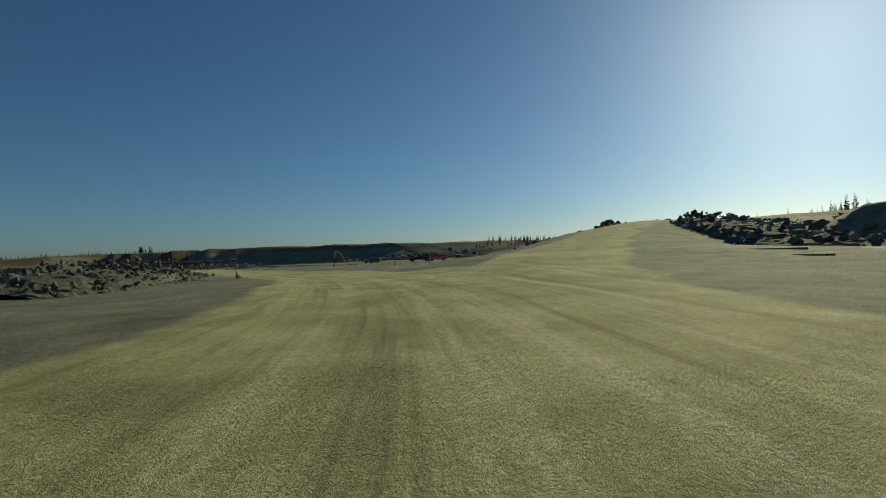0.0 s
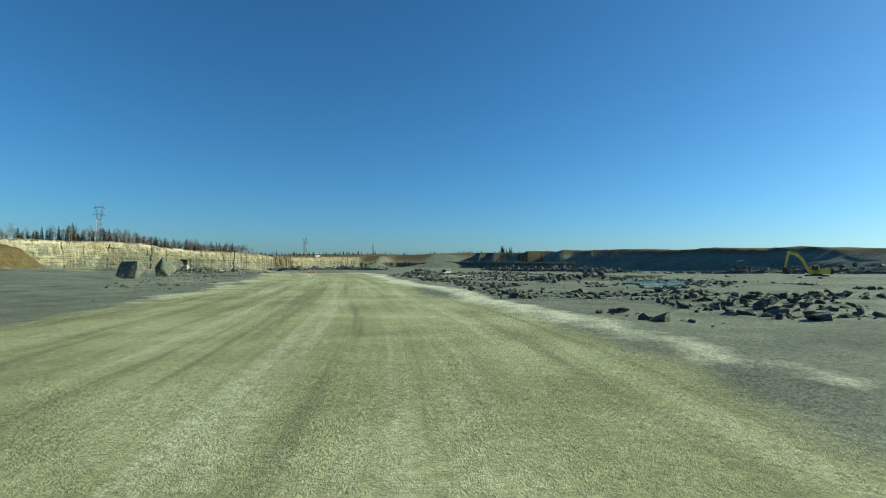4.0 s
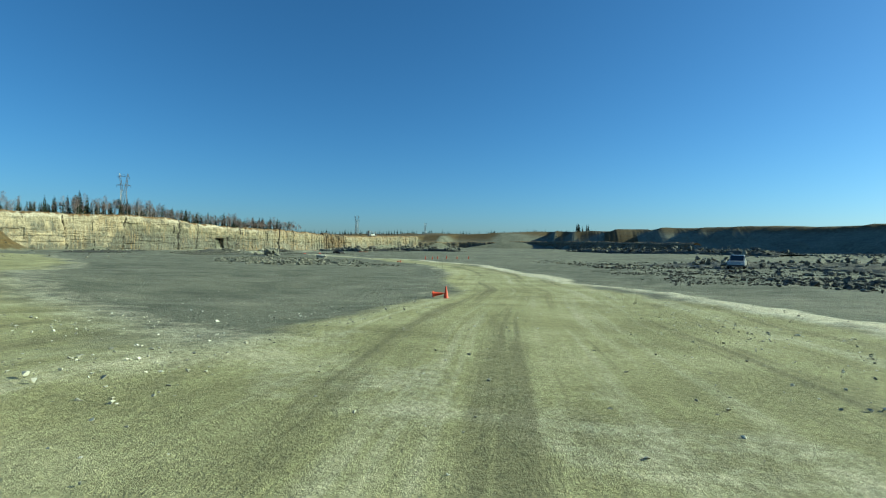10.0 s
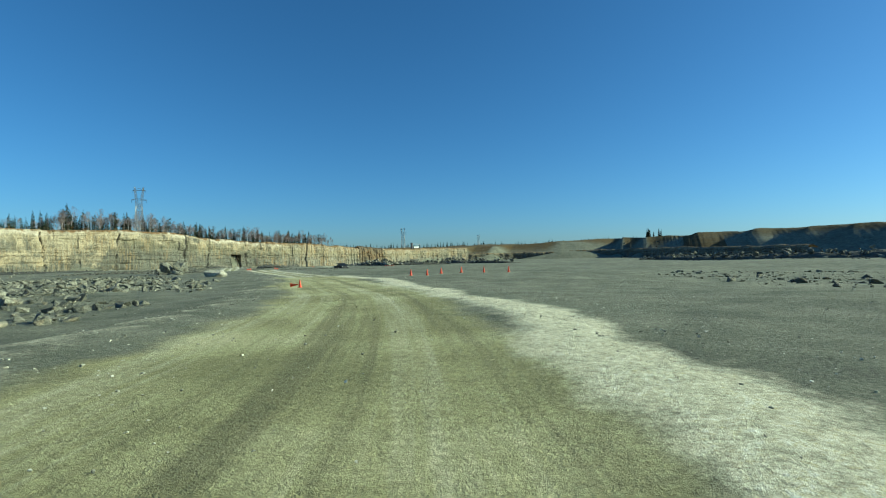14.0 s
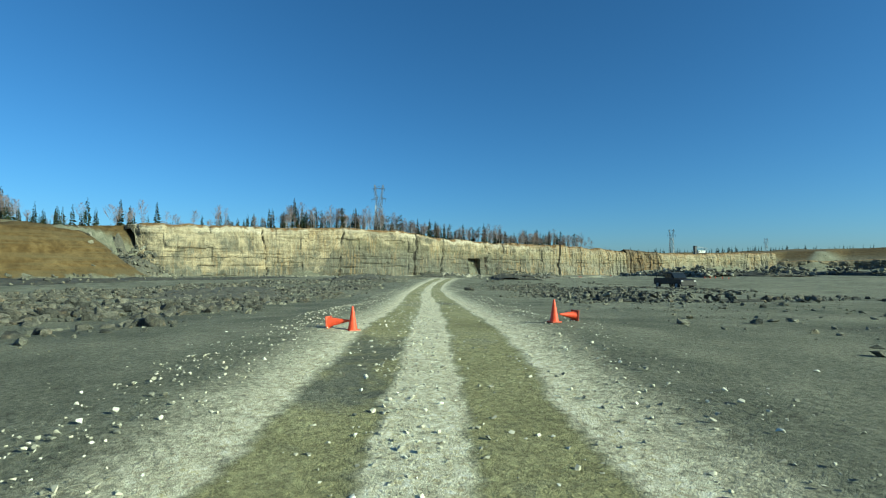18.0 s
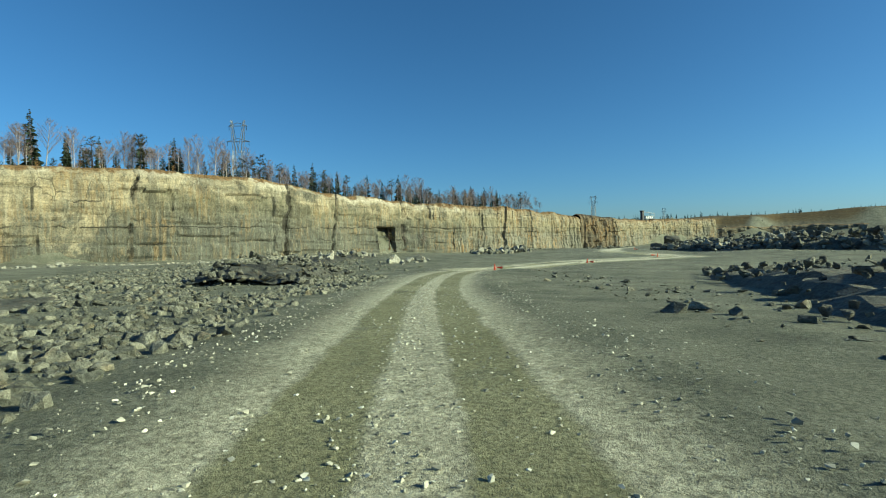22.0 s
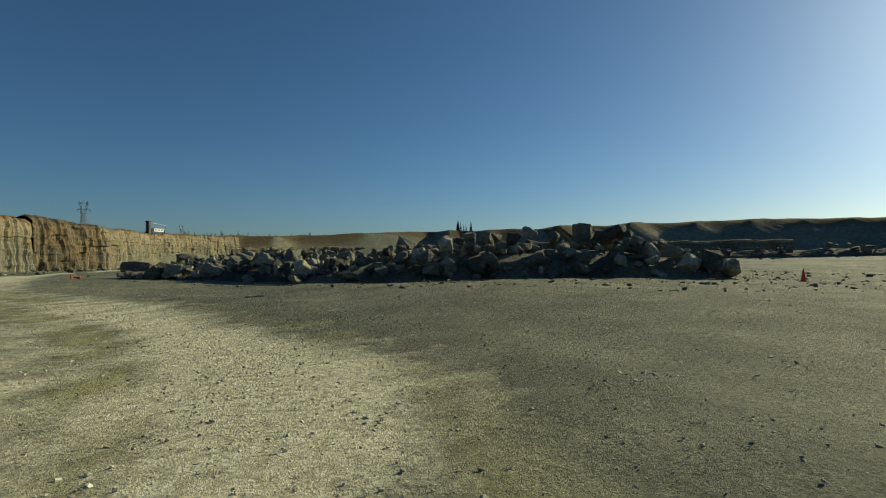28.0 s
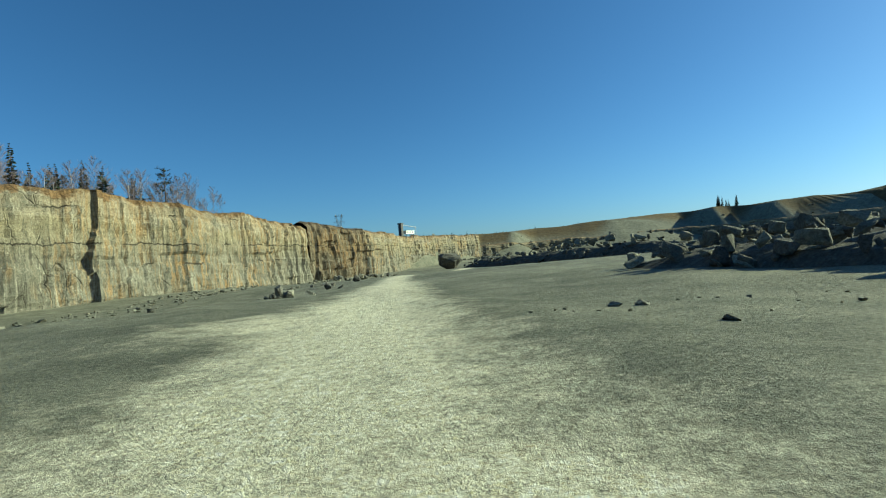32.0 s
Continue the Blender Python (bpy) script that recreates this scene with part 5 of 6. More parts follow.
for k, (x, y) in enumerate(((-59.4, 60.9), (-58.5, 61.7), (-57.7, 62.3), (-56.8, 63.1))):
    stand_cone(x, y, "orange traffic cone in a row before the brown bank", "row by the bank").scale = (0.62, 0.62, 0.62)
for x, y in ((-61.3, 144.1), (-60.3, 145.3), (-60.0, 147.9), (-58.5, 149.2), (-56.7, 150.5), (-54.6, 151.6)):
    stand_cone(x, y, "orange traffic cone in a long row on the open floor", "row on the open floor").scale = (0.8, 0.8, 0.8)
for x, y in ((-139.2, 289.5), (-137.2, 287.2), (-135.2, 285.0), (-133, 282.8), (-131, 280.6)):
    stand_cone(x, y, "orange traffic cone in a row beyond the heap", "row beyond the heap").scale = (0.8, 0.8, 0.8)
for x, y in ((31.7, -27.2), (37.0, -29.1), (41.1, -30.0), (46.2, -30.7), (53.4, -30.6)):
    stand_cone(x, y, "tall orange traffic cone in a row near the parked cars", "row near the cars").scale = (1.25, 1.25, 1.25)


# ---- stop sign on a broom ----
def stop_sign(x, y):
    top = thing("stop_sign", "faded dark-red stop sign on a leaning pole set in straw", "sign", pose(x, y, gz(x, y), 0, -13, 12))
    bm = bmesh.new()
    rod(bm, (0, 0, 0.3), (0, 0, 1.95), 0.022, n=10)
    obj("pole", bm, WOOD, top)
    bm = bmesh.new()
    lathe(bm, [(0.0, 0.62), (0.05, 0.6), (0.08, 0.5), (0.2, 0.18), (0.27, 0.0)], 26)
    for v in bm.verts:
        v.co.x += 0.02 * noise.noise(v.co * 9)
        v.co.y += 0.02 * noise.noise(v.co * 9 + Vector((4, 0, 0)))
    base = obj("straw_base", bm, STRAW, top, "frayed straw bundle round the pole")
    bm = bmesh.new()
    rnd = random.Random(5)
    for _ in range(70):
        a = rnd.uniform(0, 6.28)
        rod(bm, (0.06 * math.cos(a), 0.06 * math.sin(a), 0.5), (rnd.uniform(0.24, 0.33) * math.cos(a), rnd.uniform(0.24, 0.33) * math.sin(a), 0.0), 0.006, 0.004, 4)
    obj("straws", bm, STRAW, base)
    for name, r, yoff, mat in (("border", 0.34, 0.0, SIGN_WHITE), ("face", 0.315, -0.012, SIGN_RED)):
        bm = bmesh.new()
        extrude_profile(bm, [(r * math.cos(math.pi / 8 + i * math.pi / 4), 2.0 + r * math.sin(math.pi / 8 + i * math.pi / 4)) for i in range(8)], -0.035 + yoff, -0.023 + yoff + 0.004)
        obj(name, bm, mat, top)
    cu = bpy.data.curves.new("letters", "FONT")
    cu.body, cu.size, cu.align_x, cu.align_y, cu.extrude = "STOP", 0.25, "CENTER", "CENTER", 0.002
    cu.materials.append(SIGN_WHITE)
    ob = new("letters", cu)
    ob.parent = top
    ob.matrix_local = pose(0, -0.05, 2.0, 90, 0, 0)
    return top


stop_sign(5.7, -47.2)


# ---- vehicles ----
def wheel(parent, x, y, r, w):
    e = thing("wheel", "", "", pose(x, y, r, 90, 0, 0))
    e.parent = parent
    bm = bmesh.new()
    lathe(bm, [(r * 0.62, -w / 2), (r * 0.93, -w / 2), (r, -w / 2 + 0.03), (r, w / 2 - 0.03), (r * 0.93, w / 2), (r * 0.62, w / 2), (r * 0.62, -w / 2)], 22)
    tyre = obj("tyre", bm, RUBBER, e)
    bm = bmesh.new()
    lathe(bm, [(0.0, -w * 0.4), (r * 0.2, -w * 0.42), (r * 0.45, -w * 0.3), (r * 0.63, -w * 0.42)], 14)
    lathe(bm, [(0.0, w * 0.4), (r * 0.2, w * 0.42), (r * 0.45, w * 0.3), (r * 0.63, w * 0.42)], 14)
    obj("rim", bm, STEEL, e)


def vehicle(name, label, x, y, yaw, paint, kind, scale=1.0):
    """A car: lower body, cabin, windows, wheels, lamps and bumpers. It faces +x."""
    top = thing(name, label, "car", pose(x, y, gz(x, y), 0, 0, yaw))
    low, cabin, glass = {
        "suv": ([(-2.2, 0.35), (-2.28, 0.75), (-2.2, 1.0), (0.75, 1.02), (1.95, 0.92), (2.22, 0.75), (2.25, 0.4)], [(-2.12, 0.98), (-1.95, 1.62), (-1.3, 1.68), (0.1, 1.64), (0.95, 1.0)],
                ((-1.75, -0.95, 1.08, 1.52), (-0.85, 0.3, 1.08, 1.52))),
        "hatch": ([(-1.95, 0.32), (-2.02, 0.7), (-1.95, 0.92), (0.8, 0.92), (1.75, 0.82), (1.98, 0.66), (2.0, 0.35)], [(-1.9, 0.9), (-1.5, 1.38), (-0.9, 1.44), (0.2, 1.42), (1.0, 0.9)],
                  ((-1.4, -0.6, 0.98, 1.32), (-0.5, 0.4, 0.98, 1.32))),
        "pickup": ([(-2.75, 0.5), (-2.8, 0.75), (-2.78, 1.12), (0.9, 1.12), (2.3, 1.08), (2.62, 0.95), (2.66, 0.5)], [(-0.75, 1.1), (-0.65, 1.78), (-0.4, 1.84), (0.55, 1.82), (1.15, 1.12)],
                   ((-0.55, 0.05, 1.2, 1.68), (0.12, 0.72, 1.2, 1.68))),
    }[kind]
    half = 0.88 if kind != "pickup" else 0.95
    bm = bmesh.new()
    extrude_profile(bm, low, -half, half, 0.07)
    body = obj("body", bm, paint, top)
    bm = bmesh.new()
    extrude_profile(bm, cabin, -half + 0.09, half - 0.09, 0.06)
    for v in bm.verts:
        v.co.y *= 1 - 0.12 * max(0, (v.co.z - 1.0))
    obj("cabin", bm, paint, top)
    for a, b, z0, z1 in glass:
        for s in (-1, 1):
            bm = bmesh.new()
            box(bm, ((a + b) / 2, s * (half - 0.125), (z0 + z1) / 2), (b - a, 0.03, z1 - z0), bevel=0.01)
            obj("side_window", bm, GLASS_DARK, top)
    (xa, za), (xb, zb) = cabin[-2], cabin[-1]
    bm = bmesh.new()
    box(bm, ((xa + xb) / 2 + 0.03, 0, (za + zb) / 2), (0.03, 2 * half - 0.4, math.hypot(xa - xb, za - zb) * 0.85), Euler((0, -math.atan2(xb - xa, za - zb), 0)).to_matrix(), 0.01)
    obj("windscreen", bm, GLASS_DARK, top)
    (xa, za), (xb, zb) = cabin[0], cabin[1]
    bm = bmesh.new()
    box(bm, ((xa + xb) / 2 - 0.03, 0, (za + zb) / 2), (0.03, 2 * half - 0.45, math.hypot(xa - xb, za - zb) * 0.7), Euler((0, math.atan2(xb - xa, zb - za), 0)).to_matrix(), 0.01)
    obj("rear_window", bm, GLASS_DARK, top)
    if kind == "pickup":
        bm = bmesh.new()
        for s in (-1, 1):
            rod(bm, (-0.85, s * 0.8, 1.1), (-0.85, s * 0.8, 1.8), 0.035)
            rod(bm, (-2.4, s * 0.8, 1.1), (-2.4, s * 0.8, 1.55), 0.03)
            rod(bm, (-0.85, s * 0.8, 1.8), (-2.4, s * 0.8, 1.55), 0.03)
        rod(bm, (-0.85, -0.8, 1.8), (-0.85, 0.8, 1.8), 0.035)
        rod(bm, (-2.4, -0.8, 1.55), (-2.4, 0.8, 1.55), 0.03)
        obj("bed_rack", bm, DARK_STEEL, top)
    x0, x1 = min(p[0] for p in low), max(p[0] for p in low)
    for nm, xx, mat in (("headlight", x1 - 0.12, LAMP_GLASS), ("tail_lamp", x0 + 0.05, TAIL_RED)):
        for s in (-1, 1):
            bm = bmesh.new()
            box(bm, (xx, s * (half - 0.2), 0.74 if kind != "pickup" else 0.88), (0.2, 0.3, 0.16), bevel=0.03)
            obj(nm, bm, mat, top)
    for nm, xx in (("front_bumper", x1), ("rear_bumper", x0)):
        bm = bmesh.new()
        box(bm, (xx, 0, 0.46), (0.16, 2 * half * 0.96, 0.2), bevel=0.05)
        obj(nm, bm, DARK_STEEL, top)
    r = 0.34 if kind != "pickup" else 0.42
    for wx in (x0 + 0.85, x1 - 0.85):
        for s in (-1, 1):
            wheel(top, wx, s * (half - 0.1), r, 0.22)
    return top


vehicle("pickup_truck", "black open-bed pickup truck parked on the pit floor", -116.9, 221, -35, BLACK_PAINT, "pickup")
vehicle("suv", "red compact sport-utility car parked beyond the cones", 58.2, 7.0, 150, RED_PAINT_HAZED, "suv")
vehicle("car", "dark grey hatchback parked on the floor", 45.7, 19.0, 200, GREY_PAINT, "hatch")
vehicle("pickup_truck", "dark pickup truck parked beside the red car", 57.0, 14.6, 165, BLACK_PAINT, "pickup")
vehicle("suv", "silver sport-utility car on the gravel by the low rubble", -15.7, 120.6, 250, SILVER_PAINT, "suv")


def excavator(x, y, yaw):
    top = thing("excavator", "yellow tracked excavator with its arm raised", "excavator", pose(x, y, gz(x, y), 0, 0, yaw))
    for s in (-1, 1):
        bm = bmesh.new()
        pts = [(-1.9, 0.3), (-1.75, 0.75), (-1.4, 0.9), (1.4, 0.9), (1.75, 0.75), (1.9, 0.3), (1.5, 0.0), (-1.5, 0.0)]
        extrude_profile(bm, pts, s * 1.25 - 0.28, s * 1.25 + 0.28, 0.06)
        obj("track", bm, DARK_STEEL, top)
    bm = bmesh.new()
    box(bm, (0, 0, 0.85), (1.6, 2.0, 0.5), bevel=0.08)
    obj("undercarriage", bm, DARK_STEEL, top)
    bm = bmesh.new()
    box(bm, (-0.6, 0, 1.6), (3.0, 2.5, 1.0), bevel=0.12)
    obj("engine_house", bm, YELLOW_PAINT_LIT, top)
    bm = bmesh.new()
    box(bm, (-2.2, 0, 1.55), (0.8, 2.6, 1.0), bevel=0.2)
    obj("counterweight", bm, DARK_STEEL, top)
    bm = bmesh.new()
    extrude_profile(bm, [(-0.2, 1.2), (-0.2, 2.75), (0.0, 2.85), (0.9, 2.8), (1.35, 2.0), (1.35, 1.2)], 0.35, 1.25, 0.06)
    cab = obj("cab", bm, YELLOW_PAINT_LIT, top)
    for s in (0.34, 1.26):
        bm = bmesh.new()
        box(bm, (0.55, s, 2.25), (1.1, 0.03, 0.8), bevel=0.01)
        obj("cab_window", bm, GLASS_DARK, cab)
    bm = bmesh.new()
    box(bm, (1.14, 0.8, 2.4), (0.03, 0.75, 0.9), Euler((0, -0.5, 0)).to_matrix(), 0.01)
    obj("windscreen", bm, GLASS_DARK, cab)
    bm = bmesh.new()
    extrude_profile(bm, [(0.9, 1.5), (2.2, 4.2), (3.2, 5.2), (4.6, 5.4), (4.6, 5.05), (3.4, 4.7), (2.6, 3.9), (1.4, 1.4)], -0.28, 0.18, 0.05)
    obj("boom", bm, YELLOW_PAINT_LIT, top)
    bm = bmesh.new()
    extrude_profile(bm, [(4.2, 5.7), (4.8, 5.6), (5.4, 2.2), (5.1, 2.1)], -0.2, 0.1, 0.04)
    obj("arm", bm, YELLOW_PAINT_LIT, top)
    bm = bmesh.new()
    rod(bm, (1.2, -0.05, 2.0), (2.6, -0.05, 3.7), 0.07)
    rod(bm, (3.0, -0.05, 5.3), (4.3, -0.05, 5.75), 0.06)
    obj("cylinder", bm, STEEL, top)
    bm = bmesh.new()
    extrude_profile(bm, [(5.0, 2.3), (5.5, 2.2), (5.7, 1.4), (5.2, 0.9), (4.5, 1.0), (4.4, 1.3), (4.9, 1.5)], -0.55, 0.45, 0.03)
    obj("bucket", bm, DARK_STEEL, top)
    return top


excavator(63.5, 91.5, 165)


# ---- crushing plant on the north-west rim ----
def plant(x, y, z):
    top = thing("crusher_plant", "white crusher cabin with a dark tower on the rim", "plant building", pose(x, y, z, 0, 0, 62))
    bm = bmesh.new()
    box(bm, (1.2, 0, 1.7), (5.4, 2.4, 1.2), bevel=0.06)
    hall = obj("cabin", bm, BUILD_WHITE, top)
    for k in range(3):
        bm = bmesh.new()
        box(bm, (-0.6 + 1.7 * k, -1.2, 1.85), (0.7, 0.08, 0.4), bevel=0.01)
        obj("window", bm, GLASS_DARK, hall)
    bm = bmesh.new()
    box(bm, (1.2, 0, 2.42), (5.9, 2.9, 0.2), bevel=0.05)
    obj("roof", bm, BUILD_WHITE, top)
    bm = bmesh.new()
    box(bm, (-3.3, 0, 2.6), (1.3, 1.6, 5.2), bevel=0.05)
    box(bm, (-3.3, 0, 5.4), (1.7, 2.0, 0.5), bevel=0.05)
    obj("tower", bm, BUILD_DARK, top)
    bm = bmesh.new()
    rod(bm, (-3.6, 0, 5.0), (6.5, 0, 4.0), 0.16)
    rod(bm, (6.3, 0, 4.0), (6.3, 0, 0.0), 0.1)
    obj("conveyor", bm, STEEL, top)
    for sx in (-1.1, 3.4):
        for sy in (-0.9, 0.9):
            bm = bmesh.new()
            rod(bm, (sx, sy, -0.8), (sx, sy, 1.3), 0.15)
            obj("post", bm, DARK_STEEL, top)


plant(-226.5, 514.5, 6.2)


# ---- pylons ----
def pylon(x, y, h, yaw, label):
    z0 = gz(x, y) - 0.3
    top = thing("pylon", label, "pylon", pose(x, y, z0, 0, 0, yaw))
    r = 0.13
    wb, wt, hw = 2.3, 1.5, h * 0.66

    def corner(z, i):
        w = wb + (wt - wb) * min(1, z / hw)
        return Vector(((-1, 1, 1, -1)[i] * w, (-1, -1, 1, 1)[i] * w, z))

    for i in range(4):
        bm = bmesh.new()
        rod(bm, corner(0, i), corner(hw, i), r * 1.4, r, 5)
        obj("leg", bm, STEEL, top)
    bm = bmesh.new()
    n = 7
    for k in range(n):
        a, b = hw * k / n, hw * (k + 1) / n
        for i in range(4):
            j = (i + 1) % 4
            rod(bm, corner(a, i), corner(b, j), r * 0.6, n=4)
            rod(bm, corner(a, j), corner(b, i), r * 0.6, n=4)
            rod(bm, corner(b, i), corner(b, j), r * 0.6, n=4)
    obj("lattice", bm, STEEL, top)
    for s in (-1, 1):
        bm = bmesh.new()
        a, b = Vector((s * wt, 0, hw)), Vector((s * 2.6, 0, h))
        for dy in (-wt, wt):
            rod(bm, (s * wt, dy, hw), (s * 2.6, dy * 0.2, h), r, r * 0.7, 4)
            rod(bm, (s * 0.4, dy, hw), (s * 2.1, dy * 0.2, h), r, r * 0.7, 4)
        for k in range(6):
            u, v = k / 6, (k + 1) / 6
            rod(bm, a.lerp(b, u) + Vector((-s * 0.6, 0.6 * (1 - u), 0)), a.lerp(b, v) + Vector((0, -0.6 * (1 - v), 0)), r * 0.5, n=4)
        obj("horn", bm, STEEL, top)
    for zz, arm in ((hw + (h - hw) * 0.3, 4.2), (hw + (h - hw) * 0.8, 3.4)):
        bm = bmesh.new()
        rod(bm, (-arm, 0, zz + 0.2), (arm, 0, zz + 0.2), r, n=4)
        rod(bm, (-arm, 0, zz + 0.2), (0, 0, zz + 1.4), r * 0.7, n=4)
        rod(bm, (arm, 0, zz + 0.2), (0, 0, zz + 1.4), r * 0.7, n=4)
        obj("crossarm", bm, STEEL, top)
        for s in (-1, 1):
            bm = bmesh.new()
            rod(bm, (s * arm * 0.93, 0, zz + 0.2), (s * arm * 0.93, 0, zz - 1.4), 0.09, n=5)
            obj("insulator", bm, GLASS_DARK, top)


pylon(-321.0, 321.0, 44.0 - gz(-321.0, 321.0), 40, "steel lattice power pylon behind the trees")
pylon(-319.5, 686.6, 36.8 - gz(-319.5, 686.6), 10, "steel lattice power pylon far along the line")
pylon(-372, 1195, 31, 0, "small distant steel lattice pylon")


# ---- standing water ----
def pool(label, cx, cy, rx, ry, turn, seed, lift=0.05):
    bm = bmesh.new()
    n = 40
    ring = []
    for i in range(n):
        a = 2 * math.pi * i / n
        k = 0.72 + 0.4 * noise.noise(Vector((math.cos(a) * 1.3, math.sin(a) * 1.3, seed)))
        u, v = rx * k * math.cos(a), ry * k * math.sin(a)
        c, s = math.cos(radians(turn)), math.sin(radians(turn))
        ring.append((u * c - v * s, u * s + v * c))
    xy = np.array(ring) + (cx, cy)
    z = float(np.median(land(xy[:, 0], xy[:, 1])[0])) + lift
    top = [bm.verts.new((p[0], p[1], 0)) for p in ring]
    low = [bm.verts.new((p[0], p[1], -0.5)) for p in ring]
    bm.faces.new(top)
    for i in range(n):
        bm.faces.new((top[i], low[i], low[(i + 1) % n], top[(i + 1) % n]))
    ob = obj("puddle", bm, WATER)
    ob.matrix_world = pose(cx, cy, z)
    return tagged(ob, label, "puddle", kind="structure")


pool("shallow puddle reflecting the sky beside the boulders", -9.9, 46.6, 1.5, 4.2, 20, 3, 0.06)
pool("long shallow pool beside the dark slabs", 18.0, 25.0, 3.2, 10.0, -22, 15, 0.08)
pool("long shallow puddle below the dark bank", 49.3, -73.6, 2.0, 13, -20, 5, 0.05)
pool("small muddy puddle in the gravel", -162.2, 290.9, 0.5, 0.35, 20, 13, 0.03)
pool("small puddle on the wet floor", 36.5, -81.9, 1.4, 4, -30, 7, 0.05)
pool("small puddle beside the ramp", 29.2, -87.2, 1.0, 3, -40, 9, 0.05)

# ---- trees ----
def spruce_meshes(seed, h):
    rnd = random.Random(seed)
    bm = bmesh.new()
    rod(bm, (0, 0, -0.4), (0, 0, h * 0.97), 0.016 * h, 0.01, 6)
    trunk = bpy.data.meshes.new("trunk")
    bm.to_mesh(trunk)
    bm.free()
    trunk.materials.append(BARK)
    bm = bmesh.new()
    whorls = int(h * 2.6)
    for k in range(whorls):
        u = 0.10 + 0.9 * k / whorls
        z = h * u
        reach = h * 0.19 * (1 - u) ** 0.8 * rnd.uniform(0.65, 1.15) + 0.1
        for _ in range(rnd.randint(5, 7)):
            if rnd.random() < 0.12:
                continue
            a = rnd.uniform(0, 6.283)
            r = reach * rnd.uniform(0.55, 1.15)
            droop = -r * rnd.uniform(0.15, 0.5)
            w = r * rnd.uniform(0.28, 0.45)
            d, p = Vector((math.cos(a), math.sin(a), 0)), Vector((-math.sin(a), math.cos(a), 0))
            o = Vector((0, 0, z))
            t1 = o + d * r * 0.55 + p * w * 0.6 + Vector((0, 0, droop * 0.4 + 0.05))
            t2 = o + d * r * 0.55 - p * w * 0.6 + Vector((0, 0, droop * 0.4 + 0.05))
            low = o + d * r * 0.5 + Vector((0, 0, droop * 0.5 - 0.22 * r - 0.1))
            tip = o + d * r + Vector((0, 0, droop))
            vs = [bm.verts.new(q) for q in (o, t1, tip, t2, low)]
            for f in ((0, 1, 2), (0, 2, 3), (0, 2, 4)):
                bm.faces.new([vs[i] for i in f])
    crown = bpy.data.meshes.new("crown")
    bm.to_mesh(crown)
    bm.free()
    crown.materials.append(NEEDLES)
    return trunk, crown


def bare_meshes(seed, h):
    rnd = random.Random(seed)
    tb, cb = bmesh.new(), bmesh.new()
    lean = Vector((rnd.uniform(-0.06, 0.06), rnd.uniform(-0.06, 0.06), 1))
    rod(tb, (0, 0, -0.4), lean * h * 0.55, 0.011 * h, 0.007 * h, 6)
    rod(tb, lean * h * 0.55, lean * h * 0.95, 0.007 * h, 0.01, 5)
    for _ in range(18):
        u = rnd.uniform(0.28, 0.92)
        o = lean * h * u
        a = rnd.uniform(0, 6.283)
        l = h * (1 - u) * rnd.uniform(0.35, 0.6) + 0.3
        e = o + Vector((math.cos(a) * l * 0.62, math.sin(a) * l * 0.62, l))
        rod(cb, o, e, 0.004 * h, 0.006, 4)
        for _ in range(7):
            q = o.lerp(e, rnd.uniform(0.3, 1.0))
            b = a + rnd.uniform(-1.4, 1.4)
            m = l * rnd.uniform(0.25, 0.5)
            f = q + Vector((math.cos(b) * m * 0.6, math.sin(b) * m * 0.6, m * rnd.uniform(0.5, 1.0)))
            rod(cb, q, f, 0.014, 0.006, 3)
            for _ in range(3):
                g = q.lerp(f, rnd.uniform(0.3, 1))
                c = b + rnd.uniform(-1.2, 1.2)
                rod(cb, g, g + Vector((math.cos(c) * 0.35, math.sin(c) * 0.35, rnd.uniform(0.2, 0.55))), 0.009, 0.005, 3)
    out = []
    for bm, nm, mat in ((tb, "trunk", BIRCH), (cb, "crown", TWIGS)):
        me_ = bpy.data.meshes.new(nm)
        bm.to_mesh(me_)
        bm.free()
        me_.materials.append(mat)
        out.append(me_)
    return out


def pine_meshes(seed, h):
    rnd = random.Random(seed)
    tb, cb = bmesh.new(), bmesh.new()
    rod(tb, (0, 0, -0.4), (0.1, 0, h * 0.96), 0.018 * h, 0.02, 6)
    for _ in range(26):
        u = rnd.uniform(0.35, 1.0)
        a = rnd.uniform(0, 6.283)
        l = h * 0.24 * (1.15 - u) * rnd.uniform(0.6, 1.2) + 0.3
        o = Vector((0.1 * u, 0, h * u * 0.95))
        e = o + Vector((math.cos(a) * l, math.sin(a) * l, l * 0.25))
        rod(tb, o, e, 0.03, 0.012, 4)
        for _ in range(12):
            q = o.lerp(e, rnd.uniform(0.45, 1.1)) + Vector((rnd.gauss(0, 0.25), rnd.gauss(0, 0.25), rnd.gauss(0, 0.12)))
            d = Vector((rnd.gauss(0, 1), rnd.gauss(0, 1), rnd.uniform(0, 1))).normalized() * rnd.uniform(0.25, 0.45)
            p = d.cross(Vector((0, 0, 1))).normalized() * 0.14
            vs = [cb.verts.new(w) for w in (q - p, q + p, q + d)]
            cb.faces.new(vs)
    out = []
    for bm, nm, mat in ((tb, "trunk", BARK), (cb, "crown", PINE)):
        me_ = bpy.data.meshes.new(nm)
        bm.to_mesh(me_)
        bm.free()
        me_.materials.append(mat)
        out.append(me_)
    return out


SPRUCE = [spruce_meshes(20 + i, h) for i, h in enumerate((9.0, 7.5, 10.5, 6.0, 8.2))]
BARE = [bare_meshes(40 + i, h) for i, h in enumerate((8.0, 6.5, 9.0, 5.5, 7.2))]
PINES = [pine_meshes(60 + i, h) for i, h in enumerate((8.5, 7.0))]
